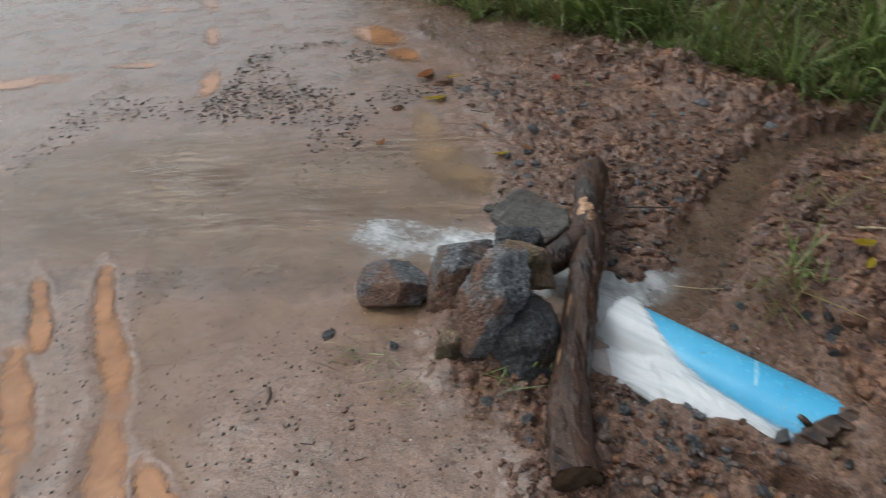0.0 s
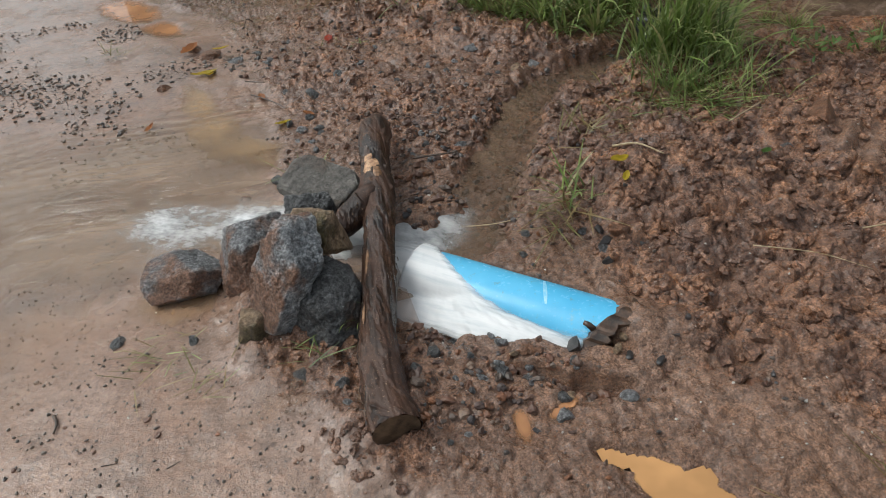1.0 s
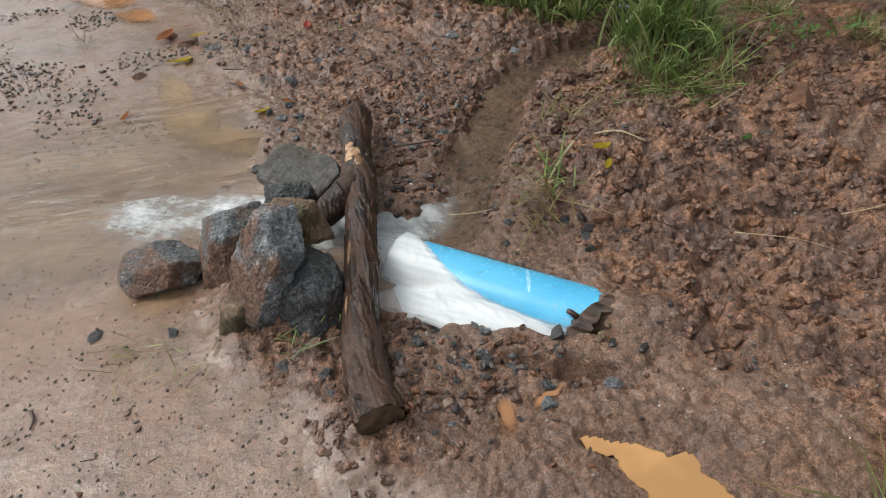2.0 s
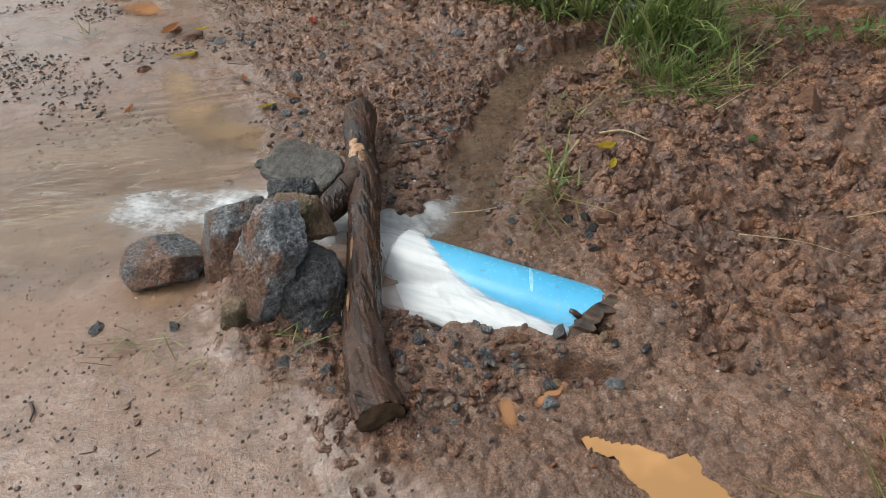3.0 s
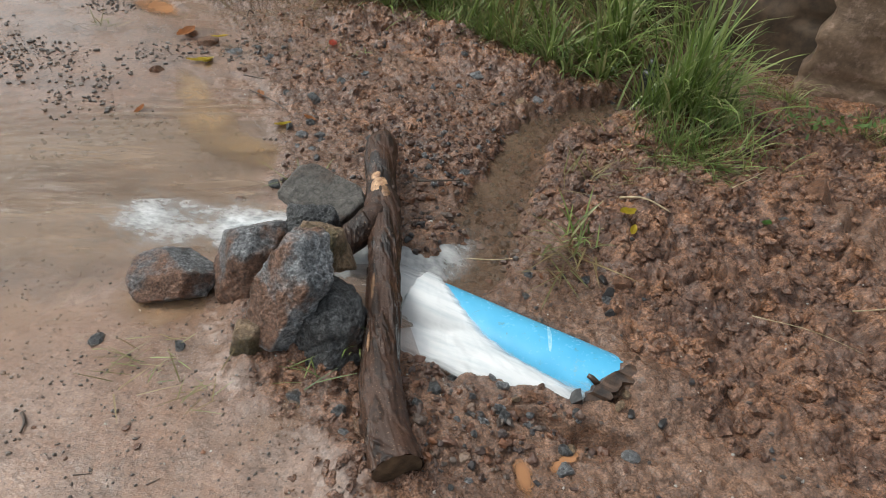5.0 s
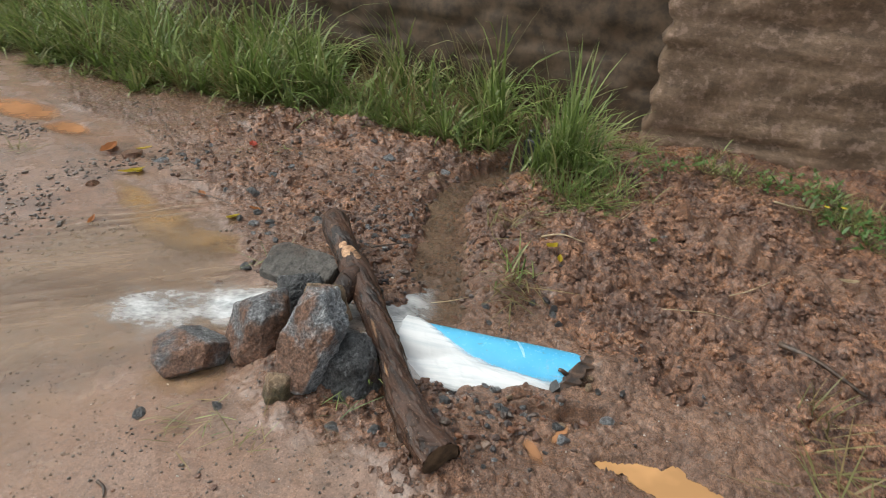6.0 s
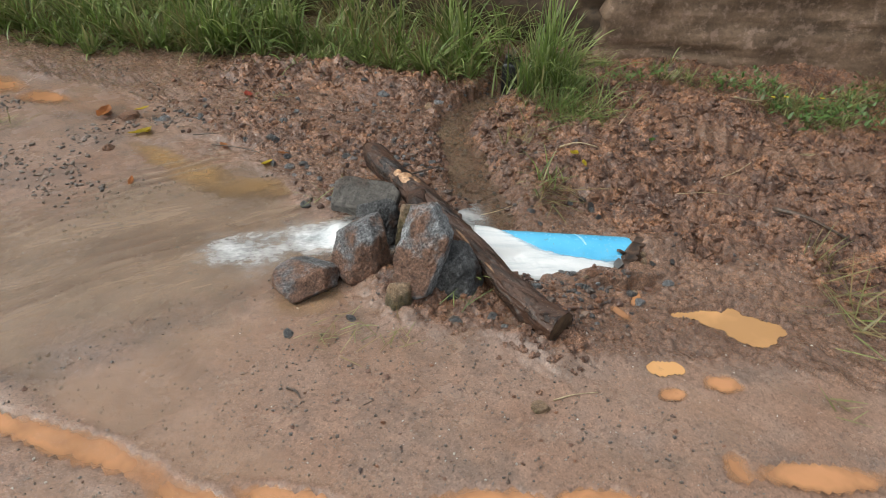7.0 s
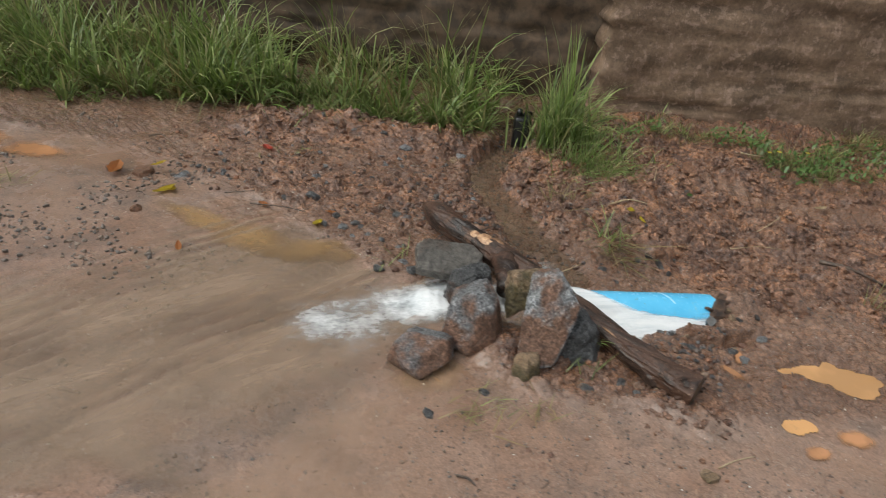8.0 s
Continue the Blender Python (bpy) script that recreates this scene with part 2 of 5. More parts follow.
def ground_material():
    m, n, l, p = mat("wet_red_ground")
    pos = place(n)
    a = n.new("ShaderNodeAttribute")
    a.attribute_name = "soil"
    w = n.new("ShaderNodeAttribute")
    w.attribute_name = "lump"
    big, mid, fine = noise_tex(n, l, 1.3, 4, 0.6, pos), noise_tex(n, l, 9, 5, 0.6, pos), noise_tex(n, l, 170, 4, 0.7, pos)
    # hard road: beaten silt under a broken film of water
    road = stops(n, l, big, (0.4, (0.222, 0.132, 0.09)), (0.5, (0.25, 0.163, 0.12)), (0.6, (0.235, 0.166, 0.134)))
    road = blend(n, l, level(n, l, mid, 0.45, 0.75, 0, 0.7), road, (0.275, 0.163, 0.112))
    patchy = noise_tex(n, l, 3.2, 8, 0.7, pos)
    road = blend(n, l, level(n, l, patchy, 0.5, 0.6, 0, 0.55), road, (0.128, 0.095, 0.077))
    road = blend(n, l, level(n, l, noise_tex(n, l, 2.1, 7, 0.66, pos), 0.52, 0.6, 0, 0.5), road, (0.275, 0.172, 0.121))

    def specks(scale, *pts):
        """Grains of mixed tone, one to a cell."""
        cell = n.new("ShaderNodeTexVoronoi")
        cell.inputs["Scale"].default_value = scale
        l.new(pos, cell.inputs["Vector"])
        return stops(n, l, cell.outputs["Color"], *pts), cell.outputs["Distance"]

    coarse, _ = specks(80, (0.0, (0.1, 0.1, 0.11)), (0.22, (0.9, 0.9, 0.9)), (0.3, (1.05, 1.05, 1.05)), (0.75, (1.08, 1.08, 1.08)), (1.0, (1.4, 1.35, 1.3)))
    sand, sand_d = specks(210, (0.0, (0.3, 0.29, 0.29)), (0.35, (0.95, 0.95, 0.95)), (0.7, (1.1, 1.1, 1.1)), (1.0, (1.65, 1.58, 1.5)))
    road = blend(n, l, 0.45, road, coarse, "MULTIPLY")
    road = blend(n, l, 0.6, road, sand, "MULTIPLY")
    # dug soil
    soil = stops(n, l, mid, (0.37, (0.085, 0.043, 0.028)), (0.5, (0.168, 0.086, 0.052)), (0.63, (0.265, 0.13, 0.069)))
    crumb = noise_tex(n, l, 48, 6, 0.75, pos)
    soil = blend(n, l, 0.9, soil, stops(n, l, crumb, (0.4, (0.42, 0.4, 0.39)), (0.5, (1.08, 1.08, 1.08)), (0.6, (1.7, 1.7, 1.7))), "MULTIPLY")
    soil = blend(n, l, level(n, l, big, 0.42, 0.65, 0, 0.55), soil, (0.17, 0.096, 0.066))
    # level mud is paler: the sky's sheen on it is mixed into the colour
    flat = blend(n, l, level(n, l, big, 0.4, 0.6, 0, 1), (0.215, 0.125, 0.082), (0.16, 0.089, 0.057))
    flat = blend(n, l, 0.55, flat, stops(n, l, crumb, (0.4, (0.45, 0.43, 0.41)), (0.5, (1, 1, 1)), (0.6, (1.3, 1.3, 1.3))), "MULTIPLY")
    soil = blend(n, l, level(n, l, w.outputs["Fac"], 0.1, 0.6, 0.75, 0), soil, flat)
    soil = blend(n, l, 0.8, soil, stops(n, l, fine, (0.4, (0.5, 0.5, 0.5)), (0.6, (1.55, 1.55, 1.55))), "MULTIPLY")
    soil = blend(n, l, 0.35, soil, sand, "MULTIPLY")
    l.new(blend(n, l, a.outputs["Fac"], road, soil), p.inputs["Base Color"])
    # the film lies smooth in the low patches and breaks over the grit
    film = level(n, l, noise_tex(n, l, 4.3, 7, 0.66, pos), 0.4, 0.5, 0, 1)
    r_road = level(n, l, film, 0, 1, 0.38, 0.12)
    r_soil = level(n, l, noise_tex(n, l, 22, 5, 0.7, pos), 0.4, 0.6, 0.1, 0.42)
    rm = n.new("ShaderNodeMix")
    l.new(a.outputs["Fac"], rm.inputs[0]), l.new(r_road, rm.inputs[2]), l.new(r_soil, rm.inputs[3])
    l.new(rm.outputs[0], p.inputs["Roughness"])
    p.inputs["Specular IOR Level"].default_value = 0.5

    def times(x, y):
        k = n.new("ShaderNodeMath")
        k.operation = "MULTIPLY"
        l.new(x, k.inputs[0]), l.new(y, k.inputs[1])
        return k.outputs[0]

    bare = n.new("ShaderNodeMath")
    bare.operation = "MAXIMUM"
    l.new(level(n, l, film, 0, 1, 1.0, 0.16), bare.inputs[0]), l.new(a.outputs["Fac"], bare.inputs[1])
    nb = bump(n, l, times(fine, bare.outputs[0]), 0.6, 0.0035)
    nb = bump(n, l, times(sand_d, bare.outputs[0]), 0.5, 0.002, nb)
    nb = bump(n, l, times(noise_tex(n, l, 38, 5, 0.7, pos), level(n, l, a.outputs["Fac"], 0, 1, 0.2, 1.0)), 0.9, 0.018, nb)
    l.new(nb, p.inputs["Normal"])
    # standing wet: a thin clear skin over the grains
    l.new(times(level(n, l, noise_tex(n, l, 6, 4, 0.6, pos), 0.4, 0.6, 0.15, 0.75), a.outputs["Fac"]), p.inputs["Coat Weight"])
    p.inputs["Coat Roughness"].default_value, p.inputs["Coat IOR"].default_value = 0.1, 1.33
    l.new(bump(n, l, times(noise_tex(n, l, 70, 3, 0.6, pos), bare.outputs[0]), 0.6, 0.008), p.inputs["Coat Normal"])
    return m


def stone_material(name, dark, light, mud, mud_amount=0.5, scale=1.0, rough=(0.25, 0.5)):
    m, n, l, p = mat(name)
    c = own(n)
    g1, g2, g3 = noise_tex(n, l, 13 * scale, 7, 0.7, c), noise_tex(n, l, 110 * scale, 5, 0.75, c), noise_tex(n, l, 6 * scale, 7, 0.65, c)
    col = stops(n, l, g2, (0.36, dark), (0.5, tuple(0.6 * x + 0.4 * y for x, y in zip(dark, light))), (0.66, light))
    col = blend(n, l, level(n, l, g1, 0.48, 0.56, 0, 0.45), col, tuple(x * 0.6 for x in dark))
    coat = n.new("ShaderNodeAttribute")
    coat.attribute_name = "mud"
    thick = n.new("ShaderNodeMath")
    thick.operation = "MULTIPLY_ADD"
    thick.inputs[1].default_value = 0.24
    l.new(coat.outputs["Fac"], thick.inputs[0]), l.new(g3, thick.inputs[2])
    k = level(n, l, thick.outputs[0], 0.64 - 0.28 * mud_amount, 0.74 - 0.25 * mud_amount, 0, 0.92)
    col = blend(n, l, k, col, blend(n, l, level(n, l, g2, 0.42, 0.6, 0, 1), tuple(x * 0.55 for x in mud), tuple(min(1, x * 1.25) for x in mud)))
    vein = noise_tex(n, l, 34 * scale, 6, 0.8, c)
    col = blend(n, l, 0.75, col, stops(n, l, vein, (0.38, (0.35, 0.35, 0.35)), (0.5, (1, 1, 1)), (0.62, (1.55, 1.55, 1.55))), "MULTIPLY")
    l.new(col, p.inputs["Base Color"])
    l.new(level(n, l, g1, 0.3, 0.7, *rough), p.inputs["Roughness"])
    nb = bump(n, l, g2, 0.7, 0.006)
    l.new(bump(n, l, g1, 1.0, 0.05, nb), p.inputs["Normal"])
    return m


def scatter_material(name, cols, rough=0.35, fine=90, bumpy=0.006):
    m, n, l, p = mat(name)
    rnd = island(n)
    step = 1 / max(1, len(cols) - 1)
    col = stops(n, l, rnd, *[(i * step, c) for i, c in enumerate(cols)])
    f = noise_tex(n, l, fine, 4, 0.65, place(n))
    col = blend(n, l, 0.5, col, stops(n, l, f, (0.3, (0.4, 0.4, 0.4)), (0.7, (1.5, 1.5, 1.5))), "MULTIPLY")
    l.new(col, p.inputs["Base Color"])
    l.new(level(n, l, f, 0.3, 0.7, rough - 0.12, rough + 0.15), p.inputs["Roughness"])
    l.new(bump(n, l, f, 0.6, bumpy), p.inputs["Normal"])
    return m


def leaf_material(name, cols, rough=0.42):
    m, n, l, p = mat(name)
    col = stops(n, l, island(n), *[(i / (len(cols) - 1), c) for i, c in enumerate(cols)])
    f = noise_tex(n, l, 25, 3, 0.6, place(n))
    col = blend(n, l, 0.4, col, stops(n, l, f, (0.3, (0.55, 0.55, 0.5)), (0.7, (1.4, 1.4, 1.3))), "MULTIPLY")
    l.new(col, p.inputs["Base Color"])
    p.inputs["Roughness"].default_value = rough
    t = n.new("ShaderNodeBsdfTranslucent")
    l.new(col, t.inputs[0])
    x = n.new("ShaderNodeMixShader")
    x.inputs[0].default_value = 0.3
    l.new(p.outputs[0], x.inputs[1]), l.new(t.outputs[0], x.inputs[2])
    l.new(x.outputs[0], n["Material Output"].inputs[0])
    return m


def stretched(n, l, stretch, turn):
    """World place, with its first axis turned along the flow and drawn out."""
    mp = n.new("ShaderNodeMapping")
    mp.vector_type = "TEXTURE"
    l.new(place(n), mp.inputs[0])
    mp.inputs["Scale"].default_value = stretch
    mp.inputs["Rotation"].default_value = (0, 0, radians(turn))
    return mp.outputs[0]


def water_material(name, col, clear, rough=0.04, wave=(6, 30), bumps=0.004, strength=0.4, stretch=(1, 1, 1), turn=0, shore=None):
    """Muddy water: a lit brown body under a smooth skin, partly clear; shore: how fast it thins towards its edge."""
    m, n, l, p = mat(name)
    vec = stretched(n, l, stretch, turn)
    big = noise_tex(n, l, 2.5, 4, 0.6, vec)
    l.new(blend(n, l, level(n, l, big, 0.42, 0.58, 0, 1), col, tuple(x * 0.7 for x in col)), p.inputs["Base Color"])
    p.inputs["Roughness"].default_value = rough
    p.inputs["IOR"].default_value = 1.33
    h = noise_tex(n, l, wave[1], 2, 0.5, vec)
    nb = bump(n, l, noise_tex(n, l, wave[0], 2, 0.5, vec), strength, bumps * 4)
    l.new(bump(n, l, h, strength, bumps, nb), p.inputs["Normal"])
    t, x = n.new("ShaderNodeBsdfTransparent"), n.new("ShaderNodeMixShader")
    if shore:
        a = n.new("ShaderNodeAttribute")
        a.attribute_name = "deep"
        l.new(level(n, l, a.outputs["Fac"], *shore, 1, clear), x.inputs[0])
    else:
        l.new(level(n, l, big, 0.3, 0.7, max(0, clear - 0.25), min(1, clear + 0.2)), x.inputs[0])
    l.new(p.outputs[0], x.inputs[1]), l.new(t.outputs[0], x.inputs[2])
    l.new(x.outputs[0], n["Material Output"].inputs[0])
    return m


def foam_material(name, scale, stretch=(1, 1, 1), turn=0, soft=0.25, white=0.85, relief=1.0):
    """White water: opaque where the attribute is high, in lace where it is low."""
    m, n, l, p = mat(name)
    vec = stretched(n, l, stretch, turn)
    f, f2 = noise_tex(n, l, scale, 6, 0.6, vec), noise_tex(n, l, scale * 4, 4, 0.6, vec)
    l.new(stops(n, l, f, (0.3, (white * 0.62, white * 0.68, white * 0.71)), (0.55, (white, white, white))), p.inputs["Base Color"])
    p.inputs["Roughness"].default_value = 0.4
    nb = bump(n, l, f, 0.35 * relief, 0.02)
    l.new(bump(n, l, f2, 0.3 * relief, 0.005, nb), p.inputs["Normal"])
    a = n.new("ShaderNodeAttribute")
    a.attribute_name = "foam"
    both, total = n.new("ShaderNodeMath"), n.new("ShaderNodeMath")
    both.operation, total.operation = "MULTIPLY_ADD", "ADD"
    both.inputs[1].default_value = 0.4
    l.new(f2, both.inputs[0]), l.new(f, both.inputs[2])
    l.new(a.outputs["Fac"], total.inputs[0]), l.new(both.outputs[0], total.inputs[1])
    fade = n.new("ShaderNodeMath")
    fade.operation = "MULTIPLY"
    l.new(level(n, l, total.outputs[0], 1.1 - soft, 1.1 + soft, 0, 1), fade.inputs[0])
    l.new(level(n, l, a.outputs["Fac"], 0.0, 0.22, 0, 1), fade.inputs[1])
    alpha = fade.outputs[0]
    t, x = n.new("ShaderNodeBsdfTransparent"), n.new("ShaderNodeMixShader")
    l.new(alpha, x.inputs[0])
    l.new(t.outputs[0], x.inputs[1]), l.new(p.outputs[0], x.inputs[2])
    l.new(x.outputs[0], n["Material Output"].inputs[0])
    return m


def bark_material():
    m, n, l, p = mat("wet_bark")
    c = own(n)
    mp = n.new("ShaderNodeMapping")
    mp.inputs["Scale"].default_value = (1, 0.3, 1)
    l.new(c, mp.inputs[0])
    streak, patch, fine = noise_tex(n, l, 10, 2, 0.5, mp.outputs[0]), noise_tex(n, l, 7, 4, 0.55, mp.outputs[0]), noise_tex(n, l, 70, 5, 0.65, c)
    col = stops(n, l, streak, (0.36, (0.013, 0.008, 0.007)), (0.5, (0.034, 0.019, 0.013)), (0.64, (0.075, 0.038, 0.025)))
    col = blend(n, l, level(n, l, patch, 0.5, 0.58, 0, 0.7), col, (0.028, 0.019, 0.015))
    col = blend(n, l, level(n, l, noise_tex(n, l, 11, 6, 0.7, c), 0.58, 0.64, 0, 0.6), col, (0.14, 0.072, 0.042))
    col = blend(n, l, 0.7, col, stops(n, l, fine, (0.4, (0.45, 0.45, 0.45)), (0.6, (1.5, 1.5, 1.5))), "MULTIPLY")
    l.new(col, p.inputs["Base Color"])
    fl = n.new("ShaderNodeAttribute")
    fl.attribute_name = "bare"
    col = blend(n, l, level(n, l, fl.outputs["Fac"], 0.2, 0.8, 0, 0.5), col, (0.085, 0.042, 0.026))
    grit = noise_tex(n, l, 190, 2, 0.5, c)
    col = blend(n, l, level(n, l, grit, 0.66, 0.7, 0, 0.8), col, (0.3, 0.2, 0.13))
    l.new(col, p.inputs["Base Color"])
    l.new(level(n, l, patch, 0.44, 0.58, 0.55, 0.22), p.inputs["Roughness"])
    p.inputs["Specular IOR Level"].default_value = 0.35
    nb = bump(n, l, fine, 0.7, 0.005)
    nb = bump(n, l, level(n, l, patch, 0.49, 0.53, 0, 1), 0.8, 0.006, nb)
    l.new(bump(n, l, streak, 0.6, 0.02, nb), p.inputs["Normal"])
    return m


def wood_material(name, a, b, scale=40, rough=0.45):
    m, n, l, p = mat(name)
    f = noise_tex(n, l, scale, 5, 0.65, own(n))
    l.new(stops(n, l, f, (0.38, a), (0.62, b)), p.inputs["Base Color"])
    p.inputs["Roughness"].default_value = rough
    l.new(bump(n, l, f, 0.6, 0.005), p.inputs["Normal"])
    return m


def pipe_material():
    m, n, l, p = mat("blue_pvc")
    c = place(n)
    f, g = noise_tex(n, l, 5, 4, 0.6, c), noise_tex(n, l, 60, 3, 0.6, c)
    col = stops(n, l, f, (0.3, (0.08, 0.42, 0.7)), (0.7, (0.14, 0.53, 0.8)))
    grime = noise_tex(n, l, 32, 6, 0.75, c)
    col = blend(n, l, level(n, l, grime, 0.6, 0.68, 0, 0.55), col, (0.16, 0.2, 0.17))
    col = blend(n, l, level(n, l, noise_tex(n, l, 14, 5, 0.7, c), 0.62, 0.75, 0, 0.6), col, (0.3, 0.4, 0.36))
    l.new(col, p.inputs["Base Color"])
    l.new(level(n, l, g, 0.3, 0.7, 0.16, 0.3), p.inputs["Roughness"])
    l.new(bump(n, l, g, 0.15, 0.002), p.inputs["Normal"])
    return m


def wall_material():
    m, n, l, p = mat("stained_earth_wall")
    c = place(n)
    mp = n.new("ShaderNodeMapping")
    mp.inputs["Scale"].default_value = (1, 1, 3.0)
    l.new(c, mp.inputs[0])
    band, big, fine = noise_tex(n, l, 2.2, 5, 0.6, mp.outputs[0]), noise_tex(n, l, 1.2, 5, 0.6, c), noise_tex(n, l, 35, 5, 0.65, c)
    col = stops(n, l, band, (0.3, (0.066, 0.041, 0.024)), (0.48, (0.165, 0.105, 0.064)), (0.65, (0.27, 0.175, 0.114)))
    col = blend(n, l, level(n, l, big, 0.42, 0.6, 0, 0.7), col, (0.15, 0.095, 0.06))
    col = blend(n, l, level(n, l, noise_tex(n, l, 14, 5, 0.7, c), 0.53, 0.6, 0, 0.6), col, (0.33, 0.22, 0.165))
    col = blend(n, l, 0.6, col, stops(n, l, fine, (0.3, (0.5, 0.5, 0.5)), (0.7, (1.4, 1.4, 1.4))), "MULTIPLY")
    l.new(col, p.inputs["Base Color"])
    p.inputs["Roughness"].default_value = 0.75
    nb = bump(n, l, fine, 0.6, 0.01)
    l.new(bump(n, l, band, 0.6, 0.03, nb), p.inputs["Normal"])
    return m


GROUND = ground_material()
ROCK = stone_material("grey_granite", (0.06, 0.06, 0.063), (0.4, 0.4, 0.405), (0.23, 0.118, 0.072), 0.34)
ROCK_CLEAN = stone_material("blue_grey_granite", (0.085, 0.09, 0.097), (0.6, 0.61, 0.62), (0.24, 0.125, 0.076), 0.16)
ROCK_BLACK = stone_material("dark_wet_rock", (0.02, 0.02, 0.021), (0.2, 0.2, 0.2), (0.1, 0.048, 0.028), 0.25, rough=(0.3, 0.5))
ROCK_TAN = stone_material("ochre_rock", (0.2, 0.13, 0.075), (0.44, 0.31, 0.2), (0.1, 0.08, 0.035), 0.35)
ROCK_SLAB = stone_material("brown_grey_slab", (0.13, 0.116, 0.1), (0.18, 0.162, 0.142), (0.1, 0.07, 0.05), 0.3, rough=(0.3, 0.5))
ROCK_RED = stone_material("orange_stone", (0.14, 0.065, 0.035), (0.3, 0.15, 0.085), (0.2, 0.105, 0.064), 0.6)
PEBBLES = scatter_material("mixed_gravel", [(0.028, 0.028, 0.03), (0.14, 0.062, 0.034), (0.045, 0.045, 0.047), (0.21, 0.085, 0.038), (0.08, 0.06, 0.048), (0.16, 0.075, 0.045), (0.032, 0.03, 0.03), (0.2, 0.13, 0.09)])
DARK_GRIT = scatter_material("dark_gravel", [(0.07, 0.06, 0.055), (0.14, 0.11, 0.09), (0.09, 0.072, 0.062), (0.2, 0.14, 0.1)])
CHIPS = scatter_material("pale_chips", [(0.5, 0.46, 0.4), (0.35, 0.3, 0.26), (0.6, 0.57, 0.52)], 0.4)
GRASS = leaf_material("green_blades", [(0.07, 0.11, 0.028), (0.21, 0.29, 0.07), (0.12, 0.18, 0.045), (0.34, 0.4, 0.14), (0.15, 0.19, 0.065), (0.42, 0.38, 0.19)])
DRY = leaf_material("dry_blades", [(0.3, 0.22, 0.1), (0.17, 0.12, 0.05), (0.2, 0.2, 0.07), (0.36, 0.28, 0.15)])
WEED = leaf_material("weed_leaves", [(0.05, 0.11, 0.025), (0.09, 0.18, 0.04), (0.12, 0.2, 0.06), (0.16, 0.18, 0.08)])
YELLOW = leaf_material("yellow_leaf", [(0.55, 0.42, 0.03), (0.62, 0.5, 0.06)])
ORANGE_LEAF = leaf_material("orange_leaf", [(0.42, 0.16, 0.05), (0.5, 0.22, 0.06)])
RED_BIT = leaf_material("red_scrap", [(0.45, 0.08, 0.05), (0.5, 0.1, 0.06)])
BARK = bark_material()
CUT = wood_material("muddy_cut_wood", (0.05, 0.032, 0.02), (0.13, 0.085, 0.05), 30)
SCRAPE = wood_material("scraped_wood", (0.12, 0.06, 0.03), (0.32, 0.18, 0.095), 50)
SCAR = wood_material("raw_wood", (0.22, 0.1, 0.045), (0.6, 0.38, 0.22), 45, 0.4)
TWIG = wood_material("dark_twig", (0.03, 0.02, 0.014), (0.1, 0.065, 0.045), 60)
STRAW = wood_material("pale_straw", (0.3, 0.22, 0.12), (0.5, 0.4, 0.25), 60)
ROTTEN = wood_material("rotten_wood", (0.022, 0.014, 0.01), (0.11, 0.062, 0.038), 30, 0.35)
CHARRED = wood_material("charred_wood", (0.012, 0.011, 0.011), (0.045, 0.04, 0.038), 60, 0.4)
BLUE = pipe_material()
SCUFF = wood_material("scuffed_plastic", (0.17, 0.53, 0.76), (0.42, 0.7, 0.83), 60, 0.35)
WALL = wall_material()
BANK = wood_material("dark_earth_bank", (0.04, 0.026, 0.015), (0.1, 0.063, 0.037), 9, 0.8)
BLACK = wood_material("black_plastic", (0.006, 0.006, 0.007), (0.014, 0.014, 0.015), 20, 0.35)
ORANGE = water_material("orange_puddle", (0.6, 0.32, 0.13), 0.0, 0.06, (3, 12), 0.0008, 0.1, shore=(-0.12, 0.12))
ORANGE_RUT = water_material("cloudy_rut_water", (0.56, 0.27, 0.125), 0.15, 0.06, (3, 12), 0.0008, 0.1, shore=(-0.25, 0.85))
AMBER = water_material("amber_pool", (0.4, 0.245, 0.115), 0.35, 0.04, (8, 30), 0.003, 0.3, shore=(-0.22, 1.0))
STREAM = water_material("stream_water", (0.2, 0.135, 0.088), 0.55, 0.04, (12, 40), 0.006, 0.8, (1.6, 0.7, 1), 60)
SHEET = water_material("sheet_of_muddy_water", (0.35, 0.247, 0.17), 0.4, 0.02, (5, 22), 0.008, 0.7, (2.2, 0.5, 1), 168, shore=(-0.001, 0.014))
FILM = water_material("film_of_brown_water", (0.5, 0.325, 0.225), 0.66, 0.03, (5, 18), 0.0025, 0.35, shore=(-0.0008, 0.009))
FOAM = foam_material("lacy_foam", 9, (1.3, 0.85, 1), 150, 0.32, 0.7, 1.8)
JET = foam_material("rushing_white_water", 7, (3.0, 0.3, 1), 134, 0.35, 0.72, 0.3)
MIST = foam_material("thin_milky_foam", 10, (1.5, 0.8, 1), 120, 0.5, 0.6, 0.5)


# ---- mesh helpers ----
def mesh_object(name, verts, faces, material, parent=None, label="", smooth=True):
    me = bpy.data.meshes.new(name)
    me.from_pydata([tuple(v) for v in verts] if not isinstance(verts, np.ndarray) else verts.tolist(), [], faces if isinstance(faces, list) else faces.tolist())
    me.materials.append(material)
    if smooth:
        me.polygons.foreach_set("use_smooth", np.ones(len(me.polygons), bool))
    me.update()
    ob = new(name, me)
    if parent is not None:
        ob.parent = parent
    if label:
        tagged(ob, label)
    return ob


def part(name, bm, material, parent, label="", smooth=True):
    me = bpy.data.meshes.new(name)
    bm.to_mesh(me)
    bm.free()
    me.materials.append(material)
    if smooth:
        me.polygons.foreach_set("use_smooth", np.ones(len(me.polygons), bool))
    ob = new(name, me)
    ob.parent = parent
    if label:
        tagged(ob, label)
    return ob


